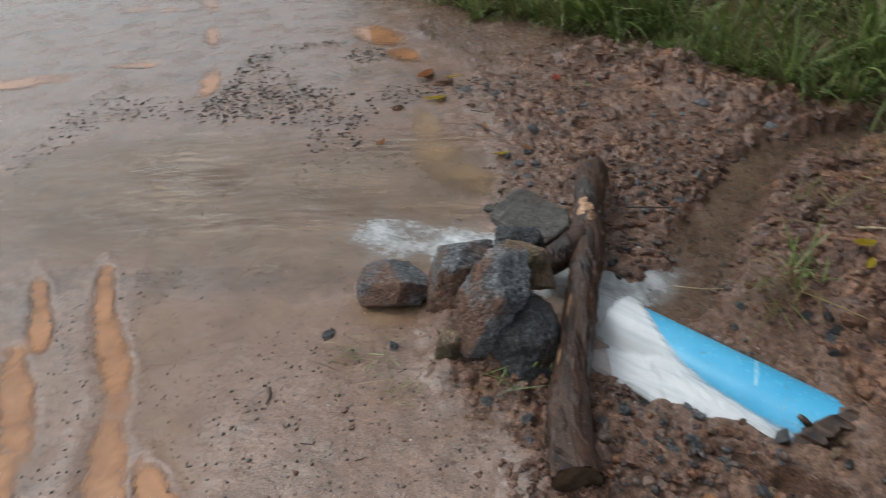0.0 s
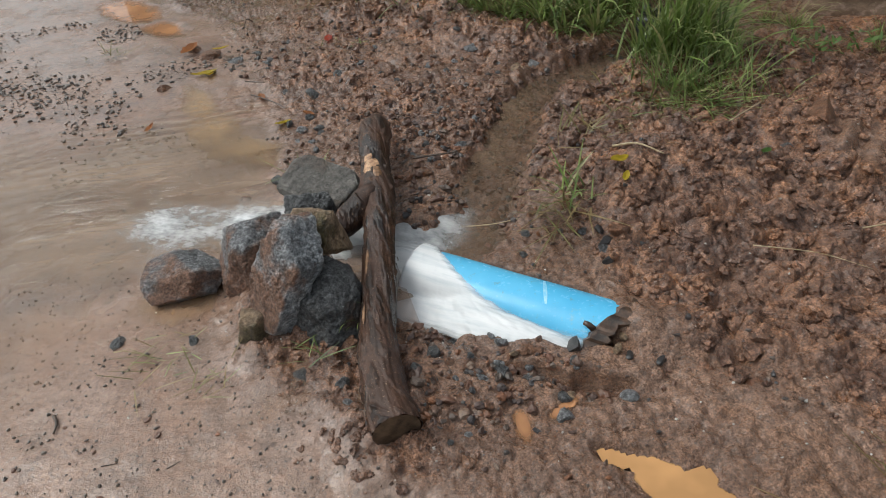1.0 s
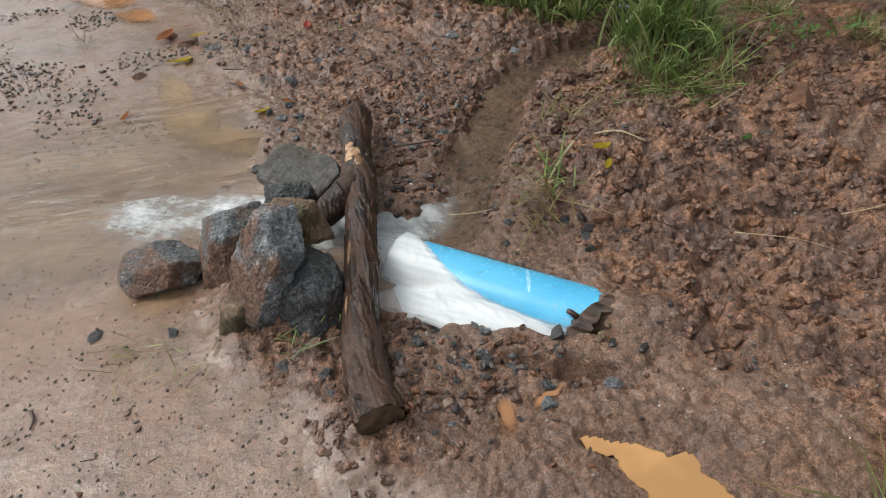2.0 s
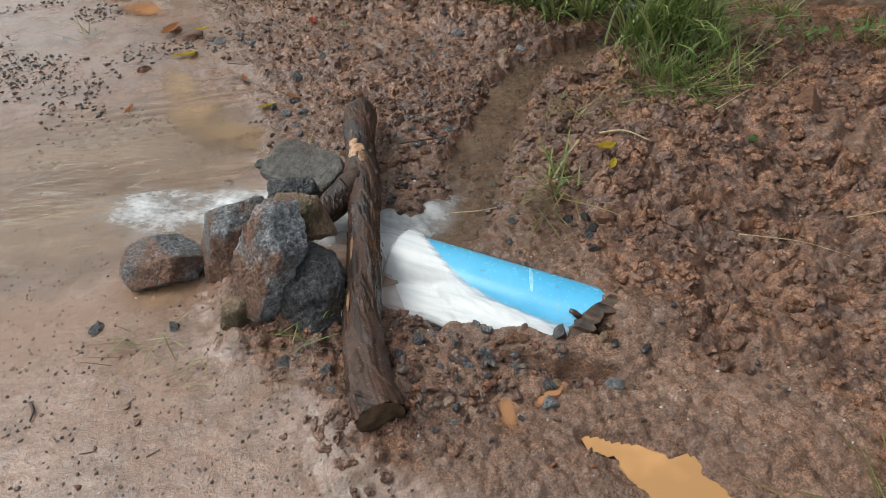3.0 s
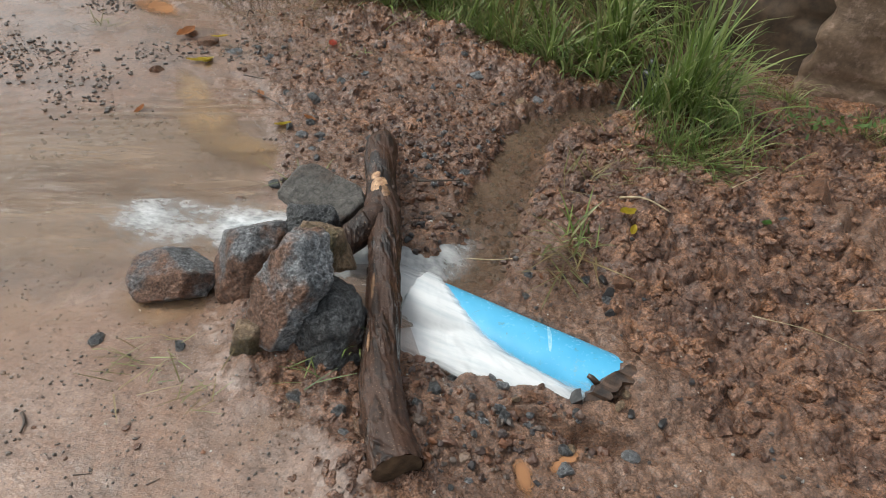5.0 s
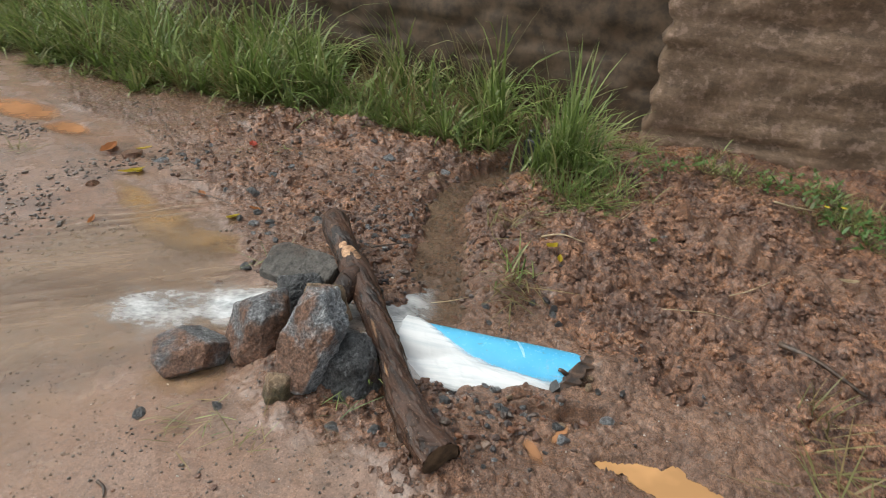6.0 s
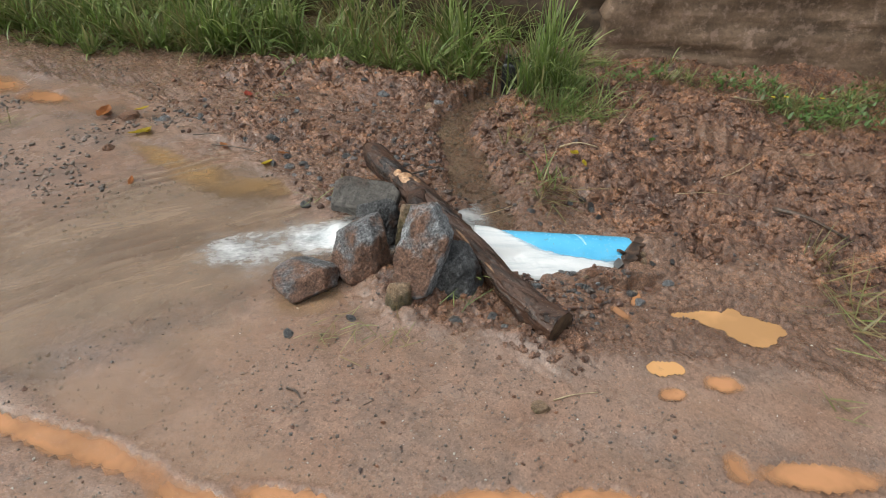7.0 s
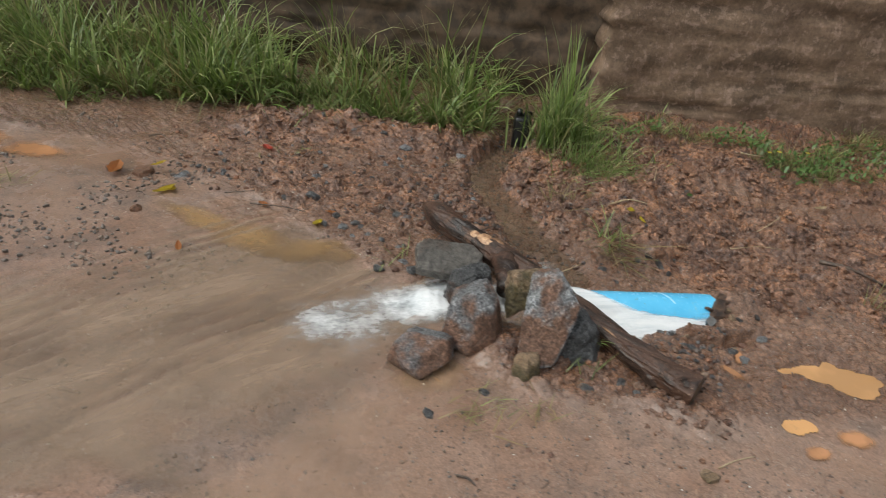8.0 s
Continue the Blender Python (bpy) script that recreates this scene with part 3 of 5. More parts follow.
def grid_faces(nx, ny):
    i = np.arange(nx - 1)[None, :] + np.arange(ny - 1)[:, None] * nx
    i = i.ravel()
    return np.stack([i, i + 1, i + 1 + nx, i + nx], 1)


def add_attr(ob, name, values):
    ob.data.attributes.new(name, "FLOAT", "POINT").data.foreach_set("value", np.asarray(values, np.float32))


def ball(sub):
    bm = bmesh.new()
    bmesh.ops.create_icosphere(bm, subdivisions=sub, radius=1)
    v = np.array([x.co[:] for x in bm.verts])
    f = np.array([[y.index for y in x.verts] for x in bm.faces])
    bm.free()
    return v, f


BALLS = {k: ball(k) for k in (1, 2, 3, 4)}


def rock_shape(sub, seed, cuts=9, rough=0.05, flat=0.72):
    """A broken stone of unit size: a ball cut by planes, then roughened."""
    rng = np.random.default_rng(seed)
    v = BALLS[sub][0].copy()
    for _ in range(cuts):
        d = rng.normal(size=3)
        d /= np.linalg.norm(d)
        off = rng.uniform(flat - 0.24, flat + 0.06)
        over = np.clip(v @ d - off, 0, None)
        v -= over[:, None] * d
    s = rng.uniform(0, 50, 3)
    n = fbm(v[:, 0] * 2.2 + s[0] + v[:, 2] * 1.3, v[:, 1] * 2.2 + s[1] - v[:, 2] * 1.7, 4, seed % 97)
    v *= (1 + rough * n + 0.03 * np.abs(fbm(v[:, 0] * 3.5 + s[1] - v[:, 2] * 2, v[:, 1] * 3.5 + v[:, 2] * 3, 3, seed % 83)) + 0.014 * fbm(v[:, 0] * 9 + s[2] + v[:, 2] * 4, v[:, 1] * 9 - v[:, 2] * 5, 3, seed % 89))[:, None]
    v /= np.abs(v).max(0)
    return v


def rock(name, centre, size, turn, material, label, seed, sub=4, cuts=15, group="", rough=0.05, flat=0.72):
    v = rock_shape(sub, seed, cuts, rough, flat) * (np.array(size) / 2)
    ob = mesh_object(name, v, BALLS[sub][1], material, smooth=False)
    ob.matrix_world = pose(*centre, *turn)
    tagged(ob, label, "stone", group)
    return ob


def crumb_shapes(sub, count, seed):
    """Ragged lumps of unit size."""
    out = []
    for k in range(count):
        rng = np.random.default_rng(seed + k)
        v = BALLS[sub][0]
        o = rng.uniform(0, 40, 3)
        r = 1 + 0.42 * fbm(v[:, 0] * 1.6 + o[0] + v[:, 2], v[:, 1] * 1.6 + o[1] - v[:, 2], 3, seed + k, 0.65) + rng.uniform(-0.07, 0.07, len(v))
        out.append(v * r[:, None])
    return np.array(out)


def strewn(name, spots, material, label, category, rng, sub=1, squash=(0.5, 0.9), sink=0.3, smooth=False):
    """Many small lumps on the ground in one mesh; spots: x, y, size."""
    shapes, bf = crumb_shapes(sub, 12, 60 + sub), BALLS[sub][1]
    k = len(spots)
    sz = spots[:, 2:3]
    scale = sz * np.stack([rng.uniform(0.75, 1.25, k), rng.uniform(0.6, 1.0, k), rng.uniform(*squash, k)], 1) * 0.5
    v = shapes[rng.integers(0, 12, k)] * scale[:, None]
    a, b = rng.uniform(0, 6.28, k), rng.uniform(-0.5, 0.5, k)
    ca, sa, cb, sb = np.cos(a)[:, None], np.sin(a)[:, None], np.cos(b)[:, None], np.sin(b)[:, None]
    y, z = v[..., 1] * cb - v[..., 2] * sb, v[..., 1] * sb + v[..., 2] * cb
    x = v[..., 0]
    out = np.stack([x * ca - y * sa, x * sa + y * ca, z], -1)
    zg = ground_z(spots[:, 0], spots[:, 1])
    out += np.stack([spots[:, 0], spots[:, 1], zg + scale[:, 2] * (1 - 2 * sink)], 1)[:, None]
    f = bf[None] + (np.arange(k) * shapes.shape[1])[:, None, None]
    ob = mesh_object(name, out.reshape(-1, 3), f.reshape(-1, 3), material, smooth=smooth)
    if material is GROUND:
        add_attr(ob, "soil", np.ones(k * shapes.shape[1]))
        add_attr(ob, "lump", np.ones(k * shapes.shape[1]))
    return tagged(ob, label, category, kind="stuff")


def blades(name, base, lengths, widths, heading, lean, droop, material, parent=None, segs=5):
    """Grass blades: tapering folded strips that bend over."""
    k = len(base)
    t = np.linspace(0, 1, segs + 1)
    ang = lean[:, None] + droop[:, None] * t[None] ** 1.5
    step = lengths[:, None] / segs
    hx = np.concatenate([np.zeros((k, 1)), np.cumsum(np.sin(ang[:, :-1]) * step, 1)], 1)
    hz = np.concatenate([np.zeros((k, 1)), np.cumsum(np.cos(ang[:, :-1]) * step, 1)], 1)
    cx, sx = np.cos(heading)[:, None], np.sin(heading)[:, None]
    mid = np.stack([base[:, 0:1] + hx * cx, base[:, 1:2] + hx * sx, base[:, 2:3] + hz], -1)
    w = widths[:, None] * np.sqrt(np.clip(1 - t, 0.0, 1))[None] * (0.55 + 0.45 * np.minimum(1, t * 4))[None] * 0.5
    side = np.stack([-sx * np.ones_like(w), cx * np.ones_like(w), 0.25 * np.ones_like(w)], -1)
    a, b = mid - side * w[..., None], mid + side * w[..., None]
    v = np.stack([a[:, :-1], b[:, :-1]], 2).reshape(k, -1, 3)
    v = np.concatenate([v, mid[:, -1:]], 1)
    nv = v.shape[1]
    o = (np.arange(k) * nv)[:, None]
    faces = []
    for s in range(segs - 1):
        faces.append(np.concatenate([o + 2 * s, o + 2 * s + 1, o + 2 * s + 3, o + 2 * s + 2], 1))
    quads = np.concatenate(faces).tolist()
    tips = np.concatenate([o + 2 * segs - 2, o + 2 * segs - 1, o + 2 * segs], 1).tolist()
    return mesh_object(name, v.reshape(-1, 3), quads + tips, material, parent)


def tube(pts, radii, sides=10, seed=0, rough=0.06, caps=True):
    """A bmesh tube along points, with an uneven skin."""
    rng = random.Random(seed)
    bm = bmesh.new()
    rings = []
    pts = [Vector(p) for p in pts]
    up = Vector((0, 0, 1))
    for i, p in enumerate(pts):
        d = (pts[min(i + 1, len(pts) - 1)] - pts[max(i - 1, 0)]).normalized()
        u = d.cross(up).normalized() if abs(d.z) < 0.95 else d.cross(Vector((1, 0, 0))).normalized()
        w = u.cross(d)
        ring = []
        for k in range(sides):
            a = 2 * math.pi * k / sides
            n = 1 + rough * (noise.noise(Vector((math.cos(a) * 1.4 + seed, math.sin(a) * 1.4, i * 0.22))) * 2 + rng.uniform(-0.12, 0.12))
            ring.append(bm.verts.new(p + (u * math.cos(a) + w * math.sin(a)) * radii[i] * n))
        rings.append(ring)
    for r0, r1 in zip(rings[:-1], rings[1:]):
        for k in range(sides):
            bm.faces.new((r0[k], r0[(k + 1) % sides], r1[(k + 1) % sides], r1[k]))
    if caps:
        bm.faces.new(list(reversed(rings[0])))
        bm.faces.new(rings[-1])
    bmesh.ops.recalc_face_normals(bm, faces=bm.faces)
    return bm


def smooth_path(pts, per=8):
    """Points along a smooth curve through pts."""
    out = []
    p = [Vector(q) for q in pts]
    p = [2 * p[0] - p[1]] + p + [2 * p[-1] - p[-2]]
    for i in range(1, len(p) - 2):
        for k in range(per):
            t = k / per
            a, b, c, d = p[i - 1], p[i], p[i + 1], p[i + 2]
            out.append(0.5 * (2 * b + (c - a) * t + (2 * a - 5 * b + 4 * c - d) * t * t + (3 * b - a - 3 * c + d) * t ** 3))
    out.append(p[-2])
    return out


# ---- the ground: one sheet to the horizon ----
def axis(a, b, fine, lo, hi):
    v = list(np.arange(a, b, fine))
    s, x = fine, b
    while x < hi:
        v.append(x)
        s = min(s * 1.06, 0.03) if abs(x) < 7.4 else s * 1.12
        x += s
    v.append(hi)
    s, x = fine * 1.09, a
    left = []
    while True:
        x -= s
        s = min(s * 1.06, 0.015 if x > -1.9 else 0.03) if abs(x) < 3.2 else s * 1.12
        if x < lo:
            break
        left.append(x)
    return np.array([lo] + left[::-1] + v)


gx, gy = axis(-0.35, 2.4, 0.006, -400, 400), axis(0.45, 3.3, 0.006, -400, 400)
X, Y = np.meshgrid(gx, gy)
Z = ground_z(X.ravel(), Y.ravel())
ground = mesh_object("ground", np.stack([X.ravel(), Y.ravel(), Z], 1), grid_faces(len(gx), len(gy)), GROUND)
add_attr(ground, "soil", mud_mask(X.ravel(), Y.ravel()))
add_attr(ground, "lump", clod_mask(X.ravel(), Y.ravel()))
tagged(ground, "wet reddish-brown dirt road with dug muddy soil beside it", "ground", kind="structure")

# ---- earth wall behind the verge ----
def wall(name, a, b, tall, label, seed, material):
    a, b = Vector((*a, -0.2)), Vector((*b, -0.2))
    along = b - a
    n = Vector((along.y, -along.x, 0)).normalized()
    nu, nv = int(along.length / 0.04), int(tall / 0.04)
    u, v = np.meshgrid(np.linspace(0, 1, nu), np.linspace(0, 1, nv))
    u, v = u.ravel(), v.ravel()
    s, z = u * along.length, v * tall
    course = z / 0.19 + 0.25 * vnoise(s * 0.8, z * 0.5, seed)
    fr = course - np.floor(course)
    off = 0.03 * lattice(np.floor(course), np.floor(s / 0.9 + 0.5 * np.floor(course)), seed) - 0.035 * np.exp(-((fr - 0.06) / 0.07) ** 2) * ramp(vnoise(s * 1.6, np.floor(course) * 3.1, seed + 2), -0.4, 0.3)
    off = off + 0.035 * fbm(s * 2.5, z * 3.5, 4, seed + 3)
    u = u + (0.09 * fbm(z * 3.2, z * 0.7, 4, seed + 5) + 0.05 * fr) / along.length * (1 - ramp(s, 0.0, 0.5))
    front = np.stack([a.x + along.x * u + n.x * off, a.y + along.y * u + n.y * off, z - 0.2], 1)
    back = np.stack([a.x + along.x * u - n.x * 0.3, a.y + along.y * u - n.y * 0.3, z - 0.2], 1)
    f = grid_faces(nu, nv)
    k = nu * nv
    faces = f.tolist() + (f[:, ::-1] + k).tolist()
    rim = list(range(nu)) + [nu * j + nu - 1 for j in range(1, nv)] + [nu * (nv - 1) + i for i in range(nu - 2, -1, -1)] + [nu * j for j in range(nv - 2, 0, -1)]
    for i, j in zip(rim, rim[1:] + rim[:1]):
        faces.append([j, i, i + k, j + k])
    ob = mesh_object(name, np.concatenate([front, back]), faces, material)
    return tagged(ob, label, "wall", kind="structure")


wall("wall_east", (2.98, 2.98), (7.5, -1.7), 2.4, "weathered earth wall with rough stained courses", 3, WALL)
wall("wall_north", (-2.0, 12.5), (3.3, 3.05), 2.6, "dark brown earth bank behind the long grass", 8, BANK)

# ---- puddles ----
def puddle(spots, label, material, lift=0.0):
    xs, ys = [q[0] for q in spots], [q[1] for q in spots]
    r = max(max(q[2], q[3]) for q in spots) * 1.5
    x0, x1, y0, y1 = min(xs) - r, max(xs) + r, min(ys) - r, max(ys) + r
    step = 0.01 if r < 0.3 else 0.02
    nx, ny = int((x1 - x0) / step), int((y1 - y0) / step)
    x, y = np.meshgrid(np.linspace(x0, x1, nx), np.linspace(y0, y1, ny))
    x, y = x.ravel(), y.ravel()
    deep = puddle_field(x, y, spots)
    f = grid_faces(nx, ny)
    f = f[(deep > -0.22)[f].all(1)]
    used, inv = np.unique(f, return_inverse=True)
    v = np.stack([x, y, np.full_like(x, ORANGE_LEVEL + lift)], 1)[used]
    ob = mesh_object("puddle", v, inv.reshape(f.shape), material)
    add_attr(ob, "deep", deep[used])
    return tagged(ob, label, "puddle", "muddy puddles", kind="structure")


for key, spots in PUDDLES.items():
    rut = key.startswith("rut")
    puddle(spots, "tyre rut full of cloudy orange water" if rut else "puddle of opaque orange muddy water in the soil", ORANGE if key in ("big", "small") else ORANGE_RUT)
for spots in AMBER_POOLS:
    puddle(spots, "shallow pool of clear amber water", AMBER, 0.003)


def water_strip(name, pts, half, z0, z1, material, label, step=0.02, wave=0.002):
    path = smooth_path([(x, y, 0) for x, y in pts], 10)
    rows, n = [], 17
    for i, p in enumerate(path):
        d = (path[min(i + 1, len(path) - 1)] - path[max(i - 1, 0)]).normalized()
        s = Vector((-d.y, d.x, 0))
        z = z0 + (z1 - z0) * i / (len(path) - 1)
        for k in range(n):
            q = p + s * half * (2 * k / (n - 1) - 1)
            rows.append((q.x, q.y, z + wave * noise.noise(Vector((q.x * 18, q.y * 18, 0)))))
    ob = mesh_object(name, rows, grid_faces(n, len(path)), material)
    return tagged(ob, label, "water", kind="structure")


water_strip("stream", CHANNEL, 0.22, -0.018, -0.031, STREAM, "shallow muddy stream in a narrow channel", wave=0.004)

# the sheet of water that spreads over the road
sx, sy = np.meshgrid(np.arange(-3.4, 0.42, 0.02), np.arange(1.55, 3.7, 0.01))
nxs, nys = sx.shape[1], sx.shape[0]
sx, sy = sx.ravel(), sy.ravel()
dist = np.hypot(sx - 0.15, sy - 2.0)
ripple = 0.017 * np.sin((sy + 0.22 * sx + 0.12 * sx * sx) * 80 + 2.2 * fbm(sx * 2.5, sy * 2.5, 3, 91)) * ramp(sy, 2.3, 2.5) * (1 - ramp(sy, 3.1, 3.5)) * ramp(sx, -2.0, -1.1) * (1 - ramp(sx, -0.1, 0.25)) * (0.5 + 0.5 * vnoise(sx * 3, sy * 5, 94))
sz = -0.0055 + ripple + 0.0012 * fbm(sx * 12, sy * 12, 2, 92)
sheet = mesh_object("water", np.stack([sx, sy, sz], 1), grid_faces(nxs, nys), SHEET)
add_attr(sheet, "deep", sz - ground_z(sx, sy) + 0.002 * fbm(sx * 5, sy * 5, 2, 93) - 0.03 * (1 - ramp(sx, -3.35, -2.6)) - 0.03 * ramp(sy, 3.4, 3.68))
tagged(sheet, "thin sheet of rippling muddy water across the road", "water", kind="structure")

# a thin film standing in the hollows of the road
sx, sy = np.meshgrid(np.arange(-2.7, 0.4, 0.016), np.arange(0.1, 2.1, 0.016))
nxs, nys = sx.shape[1], sx.shape[0]
sx, sy = sx.ravel(), sy.ravel()
sz = 0.0012 + 0.0026 * vnoise(sx * 1.3, sy * 1.3, 98)
deep = sz - ground_z(sx, sy) - 0.02 * ramp(sy, 1.75, 2.05)
for spots in PUDDLES.values():
    deep = deep - 0.02 * ramp(puddle_field(sx, sy, spots), -0.05, 0.12)
film = mesh_object("water", np.stack([sx, sy, sz], 1), grid_faces(nxs, nys), FILM)
add_attr(film, "deep", deep - 0.02 * (1 - ramp(sx, -2.65, -2.1)) - 0.02 * (1 - ramp(sy, 0.1, 0.4)))
tagged(film, "film of brown rainwater lying in the hollows of the road", "water", kind="structure")

# ---- the burst pipe ----
pipe = tagged(new("water_pipe"), "bright blue plastic water main, broken open in the mud", "pipe")
pd = (PIPE_B - PIPE_A).normalized()


def pipe_end(a):
    """How far from the pipe's reference point its broken end lies, round its girth (degrees; 90 is the top)."""
    return -0.035 + 0.075 * float(ramp(np.array(a % 360.0), 70, 150)) + 0.003 * math.sin(a * 0.5) + 0.002 * math.sin(a * 1.7)


def pipe_skin(r):
    bm = bmesh.new()
    rows = []
    for k in range(72):
        a = 5 * k
        o = (Vector((0.719, 0.695, 0)) * math.cos(radians(a)) + Vector((0, 0, 1)) * math.sin(radians(a))) * r
        start, stop = pipe_end(a), (PIPE_B - PIPE_A).length
        rows.append([bm.verts.new(PIPE_A + pd * (start + (stop - start) * q / 12) + o * (1 + 0.006 * noise.noise(Vector((a * 0.03, q * 0.4, 1))))) for q in range(13)])
    for r0, r1 in zip(rows, rows[1:] + rows[:1]):
        for q in range(12):
            bm.faces.new((r0[q], r1[q], r1[q + 1], r0[q + 1]))
    bmesh.ops.recalc_face_normals(bm, faces=bm.faces)
    return bm


part("tube", pipe_skin(PIPE_R), BLUE, pipe)
part("inner_wall", pipe_skin(PIPE_R - 0.008), BLUE, pipe)

bm = bmesh.new()
mark = []
for k in range(9):
    a, q = radians(62 + 6 * k), 0.225 - 0.006 * k
    o = (Vector((0.719, 0.695, 0)) * math.cos(a) + Vector((0, 0, 1)) * math.sin(a)) * (PIPE_R + 0.0012)
    half = 0.007 * math.sin(math.pi * (0.15 + 0.7 * k / 8))
    mark.append([bm.verts.new(PIPE_A + pd * (q - half) + o), bm.verts.new(PIPE_A + pd * (q + half) + o)])
for r0, r1 in zip(mark[:-1], mark[1:]):
    bm.faces.new((r0[0], r0[1], r1[1], r1[0]))
part("scratch", bm, SCUFF, pipe, "pale scuff across the blue plastic")

# ---- rushing white water ----
def white_sheet(name, far, near, material, label, nu=90, nv=30, bulge=0.03, rough=0.008, seed=0, edge=0.5):
    """A sheet between two curves, thick in the middle, dissolving at its sides."""
    fa, ne = smooth_path(far, 24), smooth_path(near, 24)
    k = min(len(fa), len(ne))
    v, foam = [], []
    across = Vector((-pd.y, pd.x, 0))
    for i in range(k):
        t = i / (k - 1)
        for j in range(nv):
            s = j / (nv - 1)
            p = fa[i].lerp(ne[i], s)
            dome = math.sin(math.pi * s)
            h = rough * (noise.noise(Vector((i * 0.09, s * 7, seed))) + 0.6 * noise.noise(Vector((i * 0.25, s * 20, seed + 4))))
            z = p.z + bulge * dome + h
            # ride over the pipe's round back
            rel = p - PIPE_A
            o, q = rel.dot(across), rel.dot(pd)
            if abs(o) < PIPE_R and q < 0.66:
                z = max(z, PIPE_A.z + math.sqrt(PIPE_R ** 2 - o * o) + 0.007 + 0.5 * abs(h))
            v.append((p.x, p.y, z))
            side = min(1, s / 0.24) * min(1, (1 - s) / 0.14)
            foam.append(0.95 * side ** edge * min(1, t * 4 + 0.45))
    ob = mesh_object(name, v, grid_faces(nv, k), material)
    add_attr(ob, "foam", foam)
    return tagged(ob, label, "water", kind="structure")


white_sheet("white_water", [(0.818, 1.19, 0.01), (0.682, 1.305, 0.03), (0.572, 1.475, 0.04), (0.532, 1.645, 0.03), (0.53, 1.79, 0.0), (0.42, 1.9, -0.015), (0.26, 1.98, -0.02)],
            [(0.815, 1.085, -0.02), (0.66, 1.175, -0.02), (0.55, 1.26, -0.022), (0.45, 1.37, -0.03), (0.34, 1.46, -0.03), (0.21, 1.53, -0.03), (0.08, 1.64, -0.03)], JET,
            "white water gushing along the broken blue pipe", seed=3, bulge=0.015, rough=0.006, edge=0.8)
lace = white_sheet("foam", [(0.86, 2.0, -0.035), (0.74, 2.14, -0.035), (0.58, 2.24, -0.02), (0.38, 2.3, -0.01)], [(0.64, 1.72, -0.03), (0.55, 1.76, -0.025), (0.45, 1.82, -0.02), (0.3, 1.9, -0.02)],
                   MIST, "thin lace of foam where the stream meets the leak", bulge=0.01, seed=9, edge=1.0)
thin = np.array([a.value for a in lace.data.attributes["foam"].data]).reshape(-1, 30)
run = np.linspace(0, 1, len(thin))[:, None]
thin = (0.5 * np.minimum(1, thin * 1.6) * ramp(run, 0.0, 0.45) * ramp(np.linspace(0, 1, 30)[None], 0.0, 0.5)).ravel()
lace.data.attributes["foam"].data.foreach_set("value", thin.astype(np.float32))

# churning foam where the water leaves the stones
fx, fy = np.meshgrid(np.arange(-0.75, 0.4, 0.008), np.arange(1.75, 2.75, 0.008))
nfx, nfy = fx.shape[1], fx.shape[0]
fx, fy = fx.ravel(), fy.ravel()
dd = line_distance(fx, fy, [(0.26, 1.92), (0.1, 2.09), (-0.1, 2.16)])
far_d = line_distance(fx, fy, [(-0.1, 2.17), (-0.24, 2.2), (-0.38, 2.28)])
dens = np.maximum(1.0 * np.exp(-(dd / 0.11) ** 2), 0.45 * np.exp(-(far_d / 0.16) ** 2)) * (1 + 0.35 * fbm(fx * 7, fy * 7, 2, 97))
hump = 0.045 * np.exp(-(line_distance(fx, fy, [(0.22, 1.96), (0.06, 2.1)]) / 0.08) ** 2)
fz = -0.001 + hump * (1 + 0.6 * fbm(fx * 11, fy * 11, 3, 95)) + 0.005 * dens * fbm(fx * 14, fy * 14, 3, 96)
outflow = mesh_object("foam", np.stack([fx, fy, fz], 1), grid_faces(nfx, nfy), FOAM)
add_attr(outflow, "foam", dens)
tagged(outflow, "churning white foam pouring out between the stones", "water", kind="structure")

# ---- the log across the leak ----
LOG = [(0.226, 1.015, 0.058), (0.223, 1.12, 0.066), (0.24, 1.3, 0.082), (0.288, 1.5, 0.098), (0.346, 1.75, 0.112), (0.392, 1.98, 0.118), (0.415, 2.13, 0.12), (0.458, 2.36, 0.124), (0.515, 2.58, 0.13)]
log = tagged(new("log"), "wet dark bark-covered log lying across the leak", "log")
axis_pts = smooth_path(LOG, 40)
along = np.linspace(0, 1, len(axis_pts))
radii = 0.0625 - 0.010 * ramp(along, 0.05, 0.3) + 0.011 * np.exp(-((along - 0.66) / 0.07) ** 2) + 0.012 * ramp(along, 0.72, 0.9) + 0.0016 * np.sin(along * 37) + 0.001 * np.sin(along * 83 + 1)
radii = radii * (1 - 0.8 * ramp(along, 0.93, 1.03))


